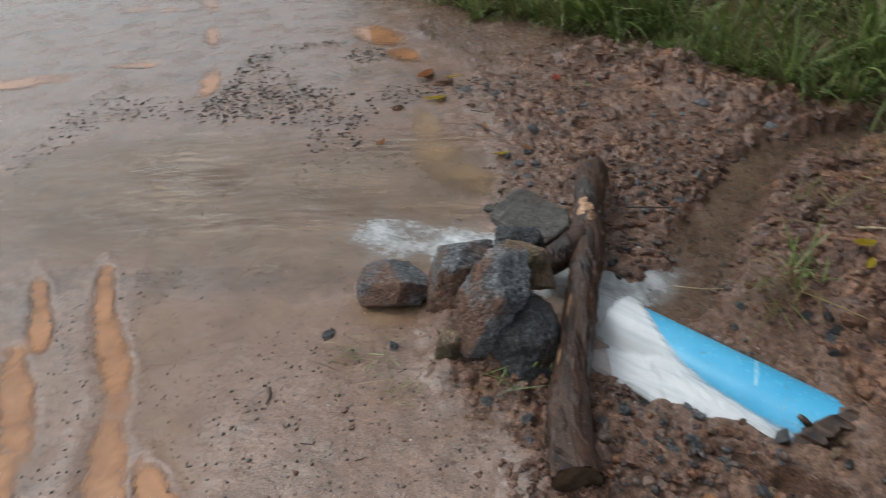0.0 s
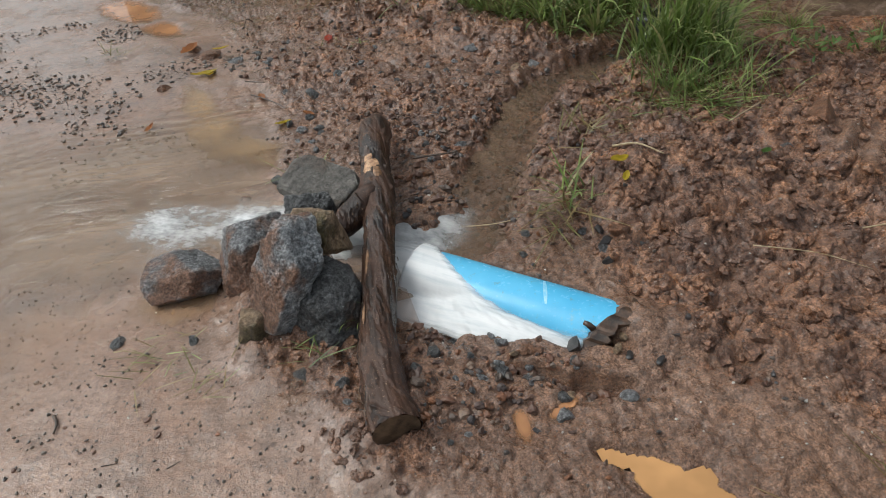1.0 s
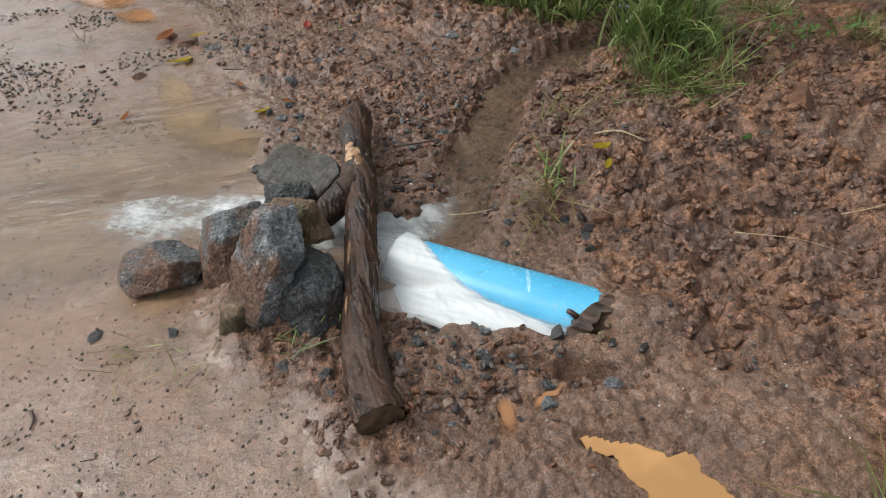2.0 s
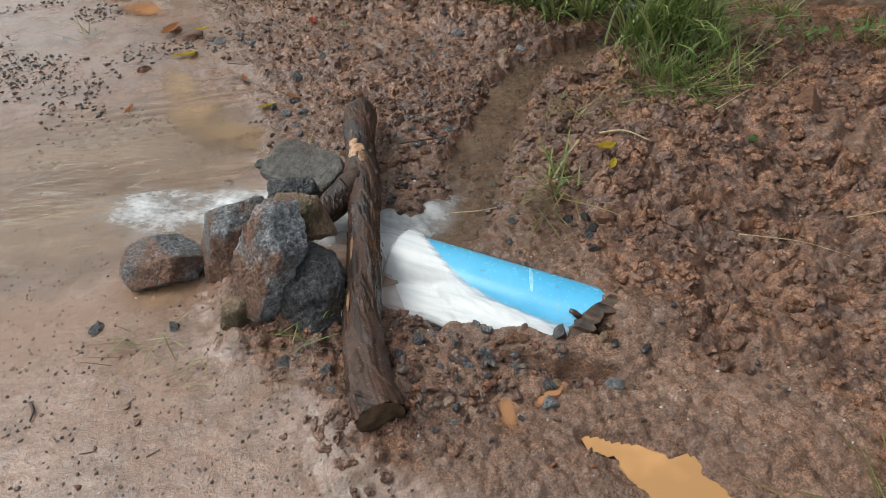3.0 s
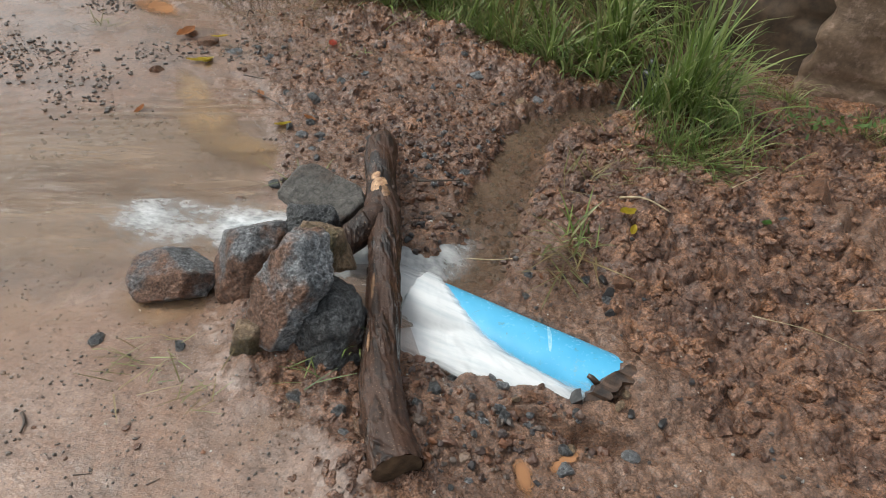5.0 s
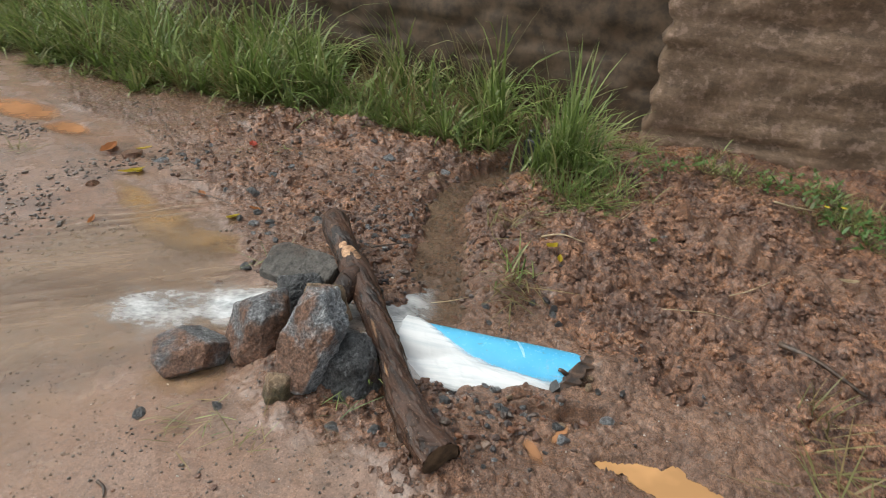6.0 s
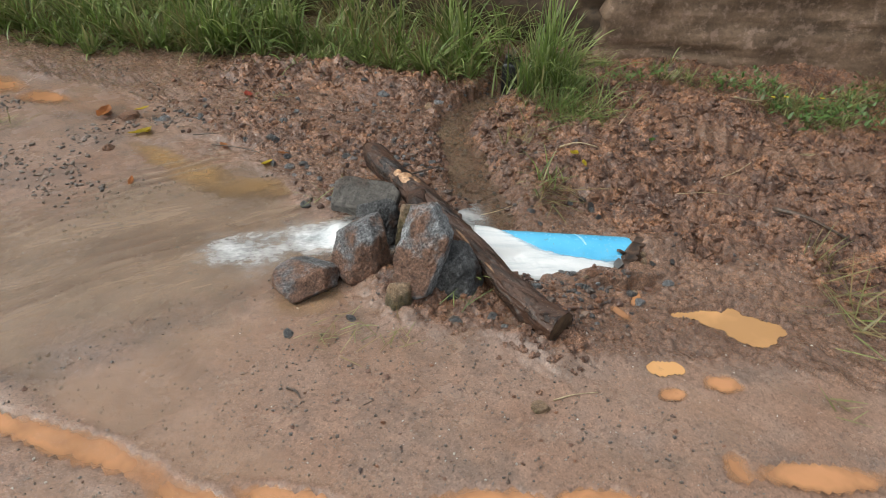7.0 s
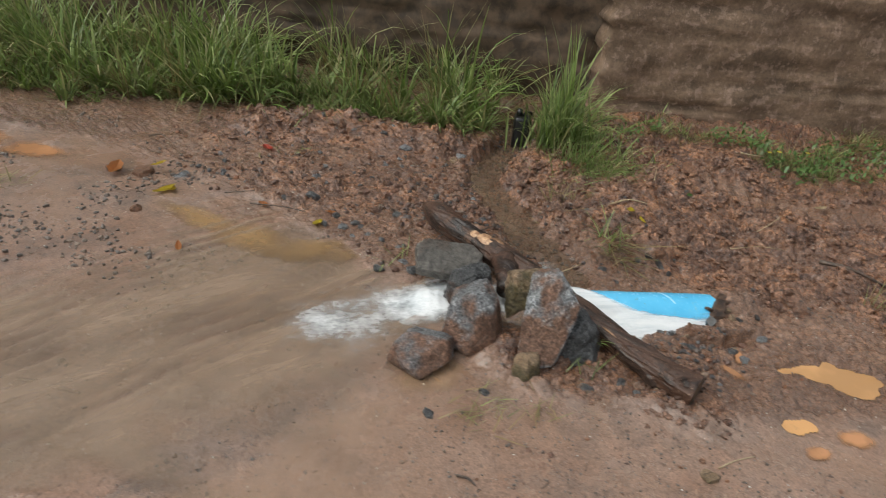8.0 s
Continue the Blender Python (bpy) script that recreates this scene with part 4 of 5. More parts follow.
def bark_skin(pts, radius, sides, seed):
    """The bark: long furrows, flakes that end in a step, a few knots."""
    v = []
    for i, p in enumerate(pts):
        d = (pts[min(i + 1, len(pts) - 1)] - pts[max(i - 1, 0)]).normalized()
        u = d.cross(Vector((0, 0, 1))).normalized()
        w = u.cross(d)
        for k in range(sides):
            a = 2 * math.pi * k / sides
            v.append((*(u * math.cos(a) + w * math.sin(a)), *p))
    v = np.array(v)
    i, a = np.repeat(np.arange(len(pts)), sides) / len(pts), np.tile(np.arange(sides) * 2 * math.pi / sides, len(pts))
    ca, sa = np.cos(a) * 3, np.sin(a) * 3
    furrow = fbm(ca * 2.2 + 0.5 * np.sin(i * 9), sa * 2.2 + i * 3, 3, seed, 0.6)
    flake = ramp(fbm(ca * 0.9 + i * 13 + 3, sa * 0.9 - i * 17, 3, seed + 4), -0.08, 0.05)
    knot = ramp(vnoise(ca * 0.8 + i * 21, sa * 0.8 + i * 14, seed + 8), 0.62, 0.95)
    off = 0.0016 * furrow + 0.0036 * flake + 0.008 * knot + 0.0028 * fbm(ca * 0.5 + i * 8, sa * 0.5 + i * 6, 2, seed + 9)
    r = np.repeat(radius, sides) - 0.003 + off * np.minimum(1, np.repeat(radius, sides) / 0.04)
    co = v[:, 3:] + v[:, :3] * r[:, None]
    n = len(pts)
    k = np.arange(sides)
    f = [np.stack([j * sides + k, j * sides + (k + 1) % sides, (j + 1) * sides + (k + 1) % sides, (j + 1) * sides + k], 1) for j in range(n - 1)]
    ob = mesh_object("bark", co, np.concatenate(f), BARK, log)
    add_attr(ob, "bare", 1 - flake)
    return ob


bark_skin(axis_pts, radii, 110, 5)


def disc(centre, normal, r, seed, bulge=0.006):
    bm = bmesh.new()
    n = Vector(normal).normalized()
    u = n.orthogonal().normalized()
    w = n.cross(u)
    c = bm.verts.new(Vector(centre) + n * bulge)
    rings = []
    for q in (0.4, 0.75, 1.0):
        ring = []
        for k in range(24):
            a = 2 * math.pi * k / 24
            rr = r * q * (1 + 0.05 * noise.noise(Vector((math.cos(a) * 2, math.sin(a) * 2, seed))))
            ring.append(bm.verts.new(Vector(centre) + u * math.cos(a) * rr + w * math.sin(a) * rr + n * (bulge * (1 - q) + 0.004 * noise.noise(Vector((a * 3, q * 5, seed))))))
        rings.append(ring)
    for k in range(24):
        bm.faces.new((c, rings[0][k], rings[0][(k + 1) % 24]))
        for r0, r1 in zip(rings[:-1], rings[1:]):
            bm.faces.new((r0[k], r1[k], r1[(k + 1) % 24], r0[(k + 1) % 24]))
    bmesh.ops.recalc_face_normals(bm, faces=bm.faces)
    return bm


part("cut_end", disc(axis_pts[0] + (axis_pts[0] - axis_pts[1]) * 0.02, axis_pts[0] - axis_pts[1], 0.0615, 4), CUT, log, "muddy sawn end face")
part("tip", disc(axis_pts[-1], axis_pts[-1] - axis_pts[-2], radii[-1] * 1.02, 9, 0.012), BARK, log)
part("branch_stub", tube(smooth_path([(0.385, 1.99, 0.12), (0.33, 1.94, 0.122), (0.27, 1.89, 0.112), (0.205, 1.85, 0.095)], 8), [0.06 - 0.018 * k / 24 for k in range(25)], 26, 11, 0.1), BARK, log, "short side branch")


def bark_chip(u, angle, length, width, seed):
    """A torn strip lying on the log's skin."""
    bm = bmesh.new()
    i0 = int(u * (len(axis_pts) - 1))
    n = max(3, int(length / 0.012))
    rows = []
    for k in range(n + 1):
        i = min(len(axis_pts) - 2, i0)
        p = axis_pts[i] + (axis_pts[i + 1] - axis_pts[i]).normalized() * (k / n - 0.5) * length
        d = (axis_pts[i + 1] - axis_pts[i]).normalized()
        uu = d.cross(Vector((0, 0, 1))).normalized()
        ww = uu.cross(d)
        row = []
        taper = math.sin(math.pi * (0.12 + 0.76 * k / n)) * (1 + 0.5 * noise.noise(Vector((k * 0.9, seed, 0))))
        for j in range(6):
            a = radians(angle) + (j / 5 - 0.5) * width / 0.055 * taper
            r = radii[i] * (1.05 if 0 < j < 5 and 0 < k < n else 0.96) + 0.002 * noise.noise(Vector((k, j, seed)))
            row.append(bm.verts.new(p + (uu * math.cos(a) + ww * math.sin(a)) * r))
        rows.append(row)
    for r0, r1 in zip(rows[:-1], rows[1:]):
        for j in range(5):
            bm.faces.new((r0[j], r0[j + 1], r1[j + 1], r1[j]))
    bmesh.ops.recalc_face_normals(bm, faces=bm.faces)
    return bm


part("bare_patch", bark_chip(0.735, 100, 0.1, 0.09, 1), SCAR, log, "torn patch of raw orange wood")
part("bare_patch", bark_chip(0.42, 128, 0.12, 0.014, 2), SCRAPE, log, "thin scrape of raw wood")
part("bare_patch", bark_chip(0.3, 130, 0.07, 0.01, 3), SCRAPE, log, "thin scrape of raw wood")
part("bare_patch", bark_chip(0.78, 112, 0.05, 0.05, 4), SCAR, log, "small torn patch of raw wood")
part("bare_patch", bark_chip(0.69, 84, 0.07, 0.035, 5), SCRAPE, log, "scuffed brown patch")

# ---- the heap of stones ----
def broken_stone(centre, facets, material, label, seed, sharp=34, rough=0.03, sub=5):
    """A stone bounded by broken faces: each has the way it looks (azimuth, elevation), its distance from the middle and its coat of mud."""
    v, f = BALLS[sub]
    az, el = np.radians([q[0] for q in facets]), np.radians([q[1] for q in facets])
    n = np.stack([np.cos(el) * np.cos(az), np.cos(el) * np.sin(az), np.sin(el)], 1)
    near = np.clip(v @ n.T, 0, None) / np.array([q[2] for q in facets])[None]
    # a little waviness bends every face
    s = np.random.default_rng(seed).uniform(0, 60, 3)
    wave = fbm(v[:, 0] * 1.7 + s[0] + v[:, 2], v[:, 1] * 1.7 + s[1] - v[:, 2] * 1.4, 3, seed)
    r = (near ** sharp).sum(1) ** (-1.0 / sharp)
    grain = np.abs(fbm(v[:, 0] * 4 + s[2] - v[:, 2] * 3, v[:, 1] * 4 + v[:, 2] * 3.3, 4, seed + 1, 0.6))
    pits = fbm(v[:, 0] * 13 + s[1] + v[:, 2] * 7, v[:, 1] * 13 - v[:, 2] * 8, 3, seed + 2, 0.6)
    r = r * (1 + rough * 1.3 * wave - rough * 1.2 * grain + rough * 0.32 * pits)
    weight = near ** 14
    mud = (weight * np.array([q[3] for q in facets])[None]).sum(1) / weight.sum(1)
    ob = mesh_object("stone", v * r[:, None], f, material)
    add_attr(ob, "mud", mud)
    ob.location = centre
    return tagged(ob, label, "stone", HEAP)


HEAP = "stones piled on the leak"
BALLS[5] = ball(6)
broken_stone((-0.297, 1.862, 0.045), [(250, 34, 0.082, 0.75), (300, 15, 0.1, 0.15), (345, 24, 0.13, 0.0), (200, 28, 0.13, 1.0), (160, 5, 0.13, 0.6), (100, 20, 0.095, 0.3), (40, 25, 0.105, 0.1), (215, 72, 0.064, 0.75), (20, 66, 0.066, 0.0), (270, -45, 0.08, 0.2), (180, -35, 0.11, 0.5), (0, -40, 0.1, 0.1)],
             ROCK, "angular grey stone smeared with red mud, standing in shallow water", 11)
broken_stone((0.05, 1.55, 0.192), [(208, 17, 0.074, 0.95), (232, 22, 0.084, 0.7), (290, -10, 0.086, 0.0), (318, -16, 0.082, 0.0), (5, -12, 0.084, 0.0), (110, -5, 0.09, 0.2), (320, 34, 0.118, 0.0), (255, 58, 0.172, 0.5), (70, 60, 0.18, 0.6), (160, 80, 0.172, 0.75), (150, 30, 0.11, 0.6), (260, -48, 0.168, 0.3), (330, -45, 0.15, 0.0), (90, -60, 0.18, 0.2), (190, -40, 0.185, 0.9)],
             ROCK_CLEAN, "large jagged blue-grey granite stone standing on end", 23, rough=0.045)
broken_stone((-0.06, 1.815, 0.09), [(235, 12, 0.105, 0.95), (190, 20, 0.095, 0.6), (290, 10, 0.1, 0.9), (330, 10, 0.105, 0.6), (30, 0, 0.12, 0.0), (120, 10, 0.11, 0.0), (220, 58, 0.128, 0.15), (100, 60, 0.125, 0.0), (300, 55, 0.13, 0.4), (250, -45, 0.125, 0.7), (170, -40, 0.13, 0.2), (60, -40, 0.13, 0.0)],
             ROCK, "blunt grey stone coated with red mud on one side", 37)
broken_stone((0.152, 1.728, 0.21), [(250, 15, 0.072, 0.5), (310, 10, 0.07, 0.0), (355, 15, 0.072, 0.0), (60, 5, 0.07, 0.0), (140, 10, 0.072, 0.4), (200, 15, 0.078, 0.8), (240, 65, 0.062, 0.7), (60, 62, 0.06, 0.1), (270, -45, 0.08, 0.0), (90, -45, 0.085, 0.0)],
             ROCK_TAN, "ochre brown stone perched on the heap", 44, sharp=22, rough=0.045)
broken_stone((0.15, 1.985, 0.095), [(255, 20, 0.07, 0.1), (310, 12, 0.085, 0.0), (10, 10, 0.09, 0.0), (90, 10, 0.08, 0.0), (170, 15, 0.09, 0.2), (215, 45, 0.085, 0.2), (300, 70, 0.082, 0.0), (90, 60, 0.08, 0.0), (270, -50, 0.12, 0.0), (80, -50, 0.12, 0.0)],
             ROCK_BLACK, "dark crumbly wet stone wedged under the slab", 61, rough=0.07)
broken_stone((0.158, 1.515, 0.062), [(285, 15, 0.12, 0.0), (330, 20, 0.11, 0.0), (10, 15, 0.1, 0.0), (70, 5, 0.12, 0.0), (150, 0, 0.11, 0.0), (220, 10, 0.12, 0.1), (300, 55, 0.125, 0.0), (40, 58, 0.13, 0.0), (180, 60, 0.13, 0.0), (270, -45, 0.13, 0.3), (80, -45, 0.13, 0.0)],
             ROCK_BLACK, "black wet rock beside the white water", 71, rough=0.045)
broken_stone((-0.09, 1.535, 0.05), [(240, 10, 0.042, 0.4), (300, 10, 0.045, 0.1), (10, 5, 0.04, 0.0), (90, 0, 0.045, 0.0), (170, 15, 0.042, 0.5), (250, 60, 0.05, 0.2), (60, 60, 0.05, 0.0), (260, -40, 0.05, 0.4), (90, -40, 0.05, 0.2)],
             ROCK_TAN, "small ochre stone bedded in mud", 83, sub=4)
# the slab lies tilted, its high side on the log
slab = broken_stone((0.212, 2.17, 0.108), [(0, 90, 0.024, 0.1), (90, 87, 0.026, 0.1), (0, -88, 0.026, 0.2), (268, 4, 0.09, 0.0), (312, 6, 0.14, 0.0), (4, 0, 0.15, 0.0), (86, 4, 0.1, 0.0), (172, 8, 0.15, 0.2), (225, 10, 0.14, 0.1)],
                    ROCK_SLAB, "flat brown-grey slab leaning against the log", 53, sharp=44, rough=0.02)
slab.rotation_euler = (radians(-22), radians(-6), radians(134))

# ---- the broken collar at the pipe's end, and charred wood ----
collar = tagged(new("broken_collar"), "rotten dark collar broken round the pipe's buried end", "pipe collar")
across, up = Vector((0.719, 0.695, 0)), Vector((0, 0, 1))
rim = [PIPE_A + pd * pipe_end(a) + (across * math.cos(radians(a)) + up * math.sin(radians(a))) * (PIPE_R + 0.004 + 0.008 * math.sin(a * 0.13)) for a in range(28, 185, 12)]
bm = bmesh.new()
rows = []
jag = random.Random(3)
for a in range(28, 190, 4):
    c, n = math.cos(radians(a)), math.sin(radians(a))
    out = PIPE_R + 0.012 + 0.022 * abs(noise.noise(Vector((a * 0.05, 2, 0)))) + jag.uniform(0, 0.004)
    d0 = -pipe_end(a) - 0.006 + jag.uniform(0, 0.006)
    d1 = d0 + 0.05 + 0.03 * abs(noise.noise(Vector((a * 0.08, 7, 0)))) + jag.uniform(0, 0.01)
    rows.append([bm.verts.new(PIPE_A - pd * d + (across * c + up * n) * r) for r, d in ((PIPE_R - 0.004, d0), (out, d0 + 0.012), (out * 0.97, d1), (PIPE_R - 0.01, d1))])
for r0, r1 in zip(rows[:-1], rows[1:]):
    for k in range(4):
        bm.faces.new((r0[k], r0[(k + 1) % 4], r1[(k + 1) % 4], r1[k]))
bm.faces.new(rows[0]), bm.faces.new(rows[-1])
bmesh.ops.recalc_face_normals(bm, faces=bm.faces)
part("ring", bm, ROTTEN, collar, smooth=False)
part("splinter", tube([rim[8], rim[8] + pd * 0.02 + up * 0.012, rim[8] + pd * 0.032 + up * 0.014], [0.009, 0.007, 0.006], 9, 4, 0.4), ROTTEN, collar, "stub of dark wood")
chunk = rock("charred_block", (0.765, 1.152, 0.022), (0.06, 0.045, 0.075), (6, -4, 42), CHARRED, "small charred wood block beside the white water", 97, sub=3, cuts=12)
chunk["category"] = "wood"

# ---- loose stones ----
LOOSE = "loose stones on the mud"


def loose(x, y, size, material, label, seed, flat=0.65, sub=2):
    rng = random.Random(seed)
    z = height(x, y) + size * flat * 0.04
    return rock("stone", (x, y, z), (size, size * rng.uniform(0.65, 0.95), size * flat), (rng.uniform(-12, 12), rng.uniform(-12, 12), rng.uniform(0, 360)), material, label, seed, sub, 9, LOOSE)


DARK_L, RED_L, GREY_L, PALE_L = "small dark wet stone on the mud", "rusty orange stone in the soil", "grey angular stone half sunk in mud", "pale weathered stone in the soil"
SINGLES = [
    (-0.5, 1.66, 0.062, 0), (-0.28, 1.59, 0.05, 0), (0.02, 1.34, 0.07, 0), (-0.22, 1.84, 0.03, 2), (0.39, 1.28, 0.07, 0), (0.47, 1.35, 0.05, 0),
    (0.35, 1.17, 0.045, 1), (0.42, 1.22, 0.04, 1), (0.64, 2.24, 0.05, 1), (0.7, 2.28, 0.06, 1), (0.83, 0.95, 0.06, 2), (0.69, 1.02, 0.03, 3),
    (1.04, 1.51, 0.06, 0), (1.11, 1.55, 0.075, 1), (1.02, 1.62, 0.05, 0), (0.96, 2.6, 0.055, 2), (1.35, 3.06, 0.075, 3), (1.46, 3.09, 0.08, 2),
    (1.19, 3.36, 0.11, 2), (1.22, 3.98, 0.12, 0), (-0.2, 4.06, 0.16, 1), (-0.29, 4.21, 0.12, 1), (-0.05, 3.9, 0.11, 2), (-0.45, 3.67, 0.08, 1),
    (0.11, 4.11, 0.06, 1), (-0.09, 2.38, 0.055, 1), (-0.29, 2.15, 0.06, 0), (0.15, 2.33, 0.07, 0), (0.05, 2.45, 0.06, 0), (0.25, 2.5, 0.05, 2),
    (0.5, 2.75, 0.06, 0), (0.6, 2.55, 0.05, 1), (0.7, 2.5, 0.055, 0), (0.82, 2.42, 0.05, 2), (0.3, 3.2, 0.09, 0), (0.45, 3.35, 0.08, 0),
    (0.6, 3.45, 0.06, 2), (0.35, 3.55, 0.05, 1), (0.75, 3.1, 0.05, 1), (2.1, 1.82, 0.16, 1), (1.9, 1.75, 0.07, 0), (0.85, 1.72, 0.045, 0),
    (0.9, 1.8, 0.05, 1), (0.8, 1.62, 0.035, 0), (0.55, 2.95, 0.06, 1), (1.05, 3.0, 0.05, 2), (0.2, 2.85, 0.06, 2), (-0.02, 2.75, 0.05, 1), (-0.073, 0.832, 0.075, 3),
]
KINDS = [(ROCK_BLACK, DARK_L), (ROCK_RED, RED_L), (ROCK, GREY_L), (ROCK_TAN, PALE_L)]
for i, (x, y, size, kind) in enumerate(SINGLES):
    loose(x, y, size, *KINDS[kind], 200 + i, 0.6 if size < 0.1 else 0.45, 3 if size > 0.07 else 2)
rs = np.random.default_rng(5)
for i in range(190):
    x, y = rs.uniform(0.0, 1.3), rs.uniform(1.95, 4.1)
    if rs.random() < 0.3:
        x, y = rs.uniform(0.1, 0.75), rs.uniform(0.95, 1.4)
    if float(line_distance(np.array([x]), np.array([y]), CHANNEL)[0]) < 0.12 or mud_mask(np.array([x]), np.array([y]))[0] < 0.6:
        continue
    if 0.3 < x < 0.6 and 1.3 < y or x < 0.32 and y > 1.3 and y < 2.3:
        continue
    m, lab = KINDS[int(rs.choice([0, 0, 1, 1, 2, 2]))]
    loose(x, y, float(rs.uniform(0.02, 0.055)), m, lab, 400 + i)

# ---- gravel, clods and chips ----
def sow(count, box, size, keep, seed, power=2.0):
    rng = np.random.default_rng(seed)
    x, y = rng.uniform(box[0], box[1], count), rng.uniform(box[2], box[3], count)
    k = rng.random(count) < keep(x, y)
    sz = size[0] + (size[1] - size[0]) * rng.random(count) ** power
    return np.stack([x, y, sz], 1)[k], rng


def dry(x, y):
    """Away from water and the pipe."""
    ok = (line_distance(x, y, CHANNEL) > 0.13) & (line_distance(x, y, [(0.92, 1.2), (0.6, 1.42), (0.3, 1.75)]) > 0.17)
    for spots in PUDDLES.values():
        ok &= puddle_field(x, y, spots) < -0.3
    return ok


pts, rg = sow(4600, (0.9, 2.8, 0.0, 2.75), (0.018, 0.06), lambda x, y: 0.85 * clod_mask(x, y) * dry(x, y), 2, 1.7)
strewn("clods", pts, GROUND, "lumps of wet red-brown soil on the dug mound", "soil", rg, 2, sink=0.46)
pts, rg = sow(5200, (0.8, 3.2, -0.2, 2.9), (0.006, 0.02), lambda x, y: clod_mask(x, y) * dry(x, y), 1)
strewn("clods", pts, GROUND, "crumbs of wet red-brown soil", "soil", rg, sink=0.42)
pts, rg = sow(1500, (0.2, 1.9, 2.4, 4.6), (0.018, 0.055), lambda x, y: clod_mask(x, y) * dry(x, y), 3)
strewn("clods", pts, GROUND, "heaped lumps of wet red-brown soil", "soil", rg, 2, sink=0.46)
pts, rg = sow(2200, (0.1, 1.9, 2.2, 4.6), (0.006, 0.02), lambda x, y: clod_mask(x, y) * dry(x, y), 12)
strewn("clods", pts, GROUND, "heaped crumbs of wet red-brown soil", "soil", rg, sink=0.42)
pts, rg = sow(1100, (-0.1, 0.5, 0.85, 1.6), (0.006, 0.035), lambda x, y: clod_mask(x, y) * dry(x, y), 4)
strewn("clods", pts, GROUND, "crumbs of red soil round the stone heap", "soil", rg, 2, sink=0.44)
pts, rg = sow(2400, (-0.05, 1.5, 1.9, 4.5), (0.007, 0.034), lambda x, y: mud_mask(x, y) * dry(x, y) * (0.3 + 0.7 * ramp(vnoise(x * 3, y * 3, 111), -0.2, 0.4)), 6)
strewn("gravel", pts, PEBBLES, "mixed dark and rusty gravel in the soil", "gravel", rg)
pts, rg = sow(1500, (0.05, 1.25, 0.75, 1.95), (0.005, 0.024), lambda x, y: mud_mask(x, y) * dry(x, y) * 0.6, 7, 3)
strewn("gravel", pts, PEBBLES, "small mixed stones pressed into the mud", "gravel", rg)
pts, rg = sow(9000, (-1.7, 0.1, 2.8, 5.2), (0.005, 0.03), lambda x, y: ramp(vnoise(x * 2.3 + 0.7, y * 2.3, 101), -0.35, 0.3) * dry(x, y), 8, 2.5)
strewn("gravel", pts, DARK_GRIT, "dark wet gravel scattered on the road", "gravel", rg, squash=(0.4, 0.8))
pts, rg = sow(2200, (-2.6, -1.2, 2.4, 4.6), (0.005, 0.024), lambda x, y: ramp(vnoise(x * 2.3 + 0.7, y * 2.3, 103), 0.0, 0.6) * dry(x, y), 9, 2.5)
strewn("gravel", pts, DARK_GRIT, "dark gravel washed into a bar across the road", "gravel", rg, squash=(0.4, 0.8))
pts, rg = sow(8000, (-1.5, 0.3, 0.2, 2.1), (0.0025, 0.012), lambda x, y: (1 - mud_mask(x, y)) * dry(x, y) * 0.75, 10, 3)
strewn("gravel", pts, DARK_GRIT, "fine dark grit on the wet road", "gravel", rg)
pts, rg = sow(420, (-1.6, 0.25, 0.35, 2.6), (0.008, 0.022), lambda x, y: (1 - mud_mask(x, y)) * dry(x, y) * ramp(vnoise(x * 2.7, y * 2.7, 105), -0.3, 0.4), 16, 2)
strewn("gravel", pts, PEBBLES, "loose dark and rusty bits washed over the road", "gravel", rg, squash=(0.3, 0.6))
pts, rg = sow(2200, (-1.6, 2.4, 0.2, 4.4), (0.003, 0.01), lambda x, y: dry(x, y) * 0.7, 11, 2)
strewn("chips", pts, CHIPS, "tiny pale stone chips scattered on the mud", "gravel", rg)

pts, rg = sow(420, (0.5, 1.15, 1.95, 3.1), (0.012, 0.042), lambda x, y: dry(x, y) * 1.0, 13, 2)
strewn("gravel", pts, PEBBLES, "coarse mixed stones along the stream bank", "gravel", rg, 2)
pts, rg = sow(260, (0.3, 0.8, 1.0, 1.38), (0.01, 0.035), lambda x, y: dry(x, y) * 1.0, 14, 2)
strewn("gravel", pts, PEBBLES, "coarse dark stones below the white water", "gravel", rg, 2)
for k, (x, y, sz, tilt) in enumerate([(1.05, 1.53, 0.075, 40), (1.06, 1.59, 0.06, 80), (1.03, 1.46, 0.05, 10), (0.95, 1.02, 0.05, 30), (0.89, 1.07, 0.04, 60)]):
    c = rock("charred_block", (x, y, height(x, y) + 0.008), (sz, sz * 0.5, sz * 0.4), (10, 5, tilt), CHARRED, "piece of charred black wood on the soil", 600 + k, 3, 10)
    c["category"] = "wood"
for k, (x, y, sz) in enumerate([(0.605, 1.195, 0.035), (0.87, 1.1, 0.04), (0.9, 1.13, 0.03), (0.7, 1.03, 0.03)]):
    rock("stone", (x, y, height(x, y) + 0.01), (sz, sz * 0.6, sz * 0.8), (20, 5, 50 * k), ROCK_TAN, "pale chip of stone beside the pipe", 640 + k, 2, 9, LOOSE)

pts, rg = sow(9000, (0.4, 2.1, 1.75, 3.15), (0.012, 0.038), lambda x, y: 1.0 * (line_distance(x, y, CHANNEL) < 0.15) * 0.9, 15, 2)
pts = pts[:650]
strewn("gravel", pts, PEBBLES, "stones on the bed of the stream", "gravel", rg, 1)

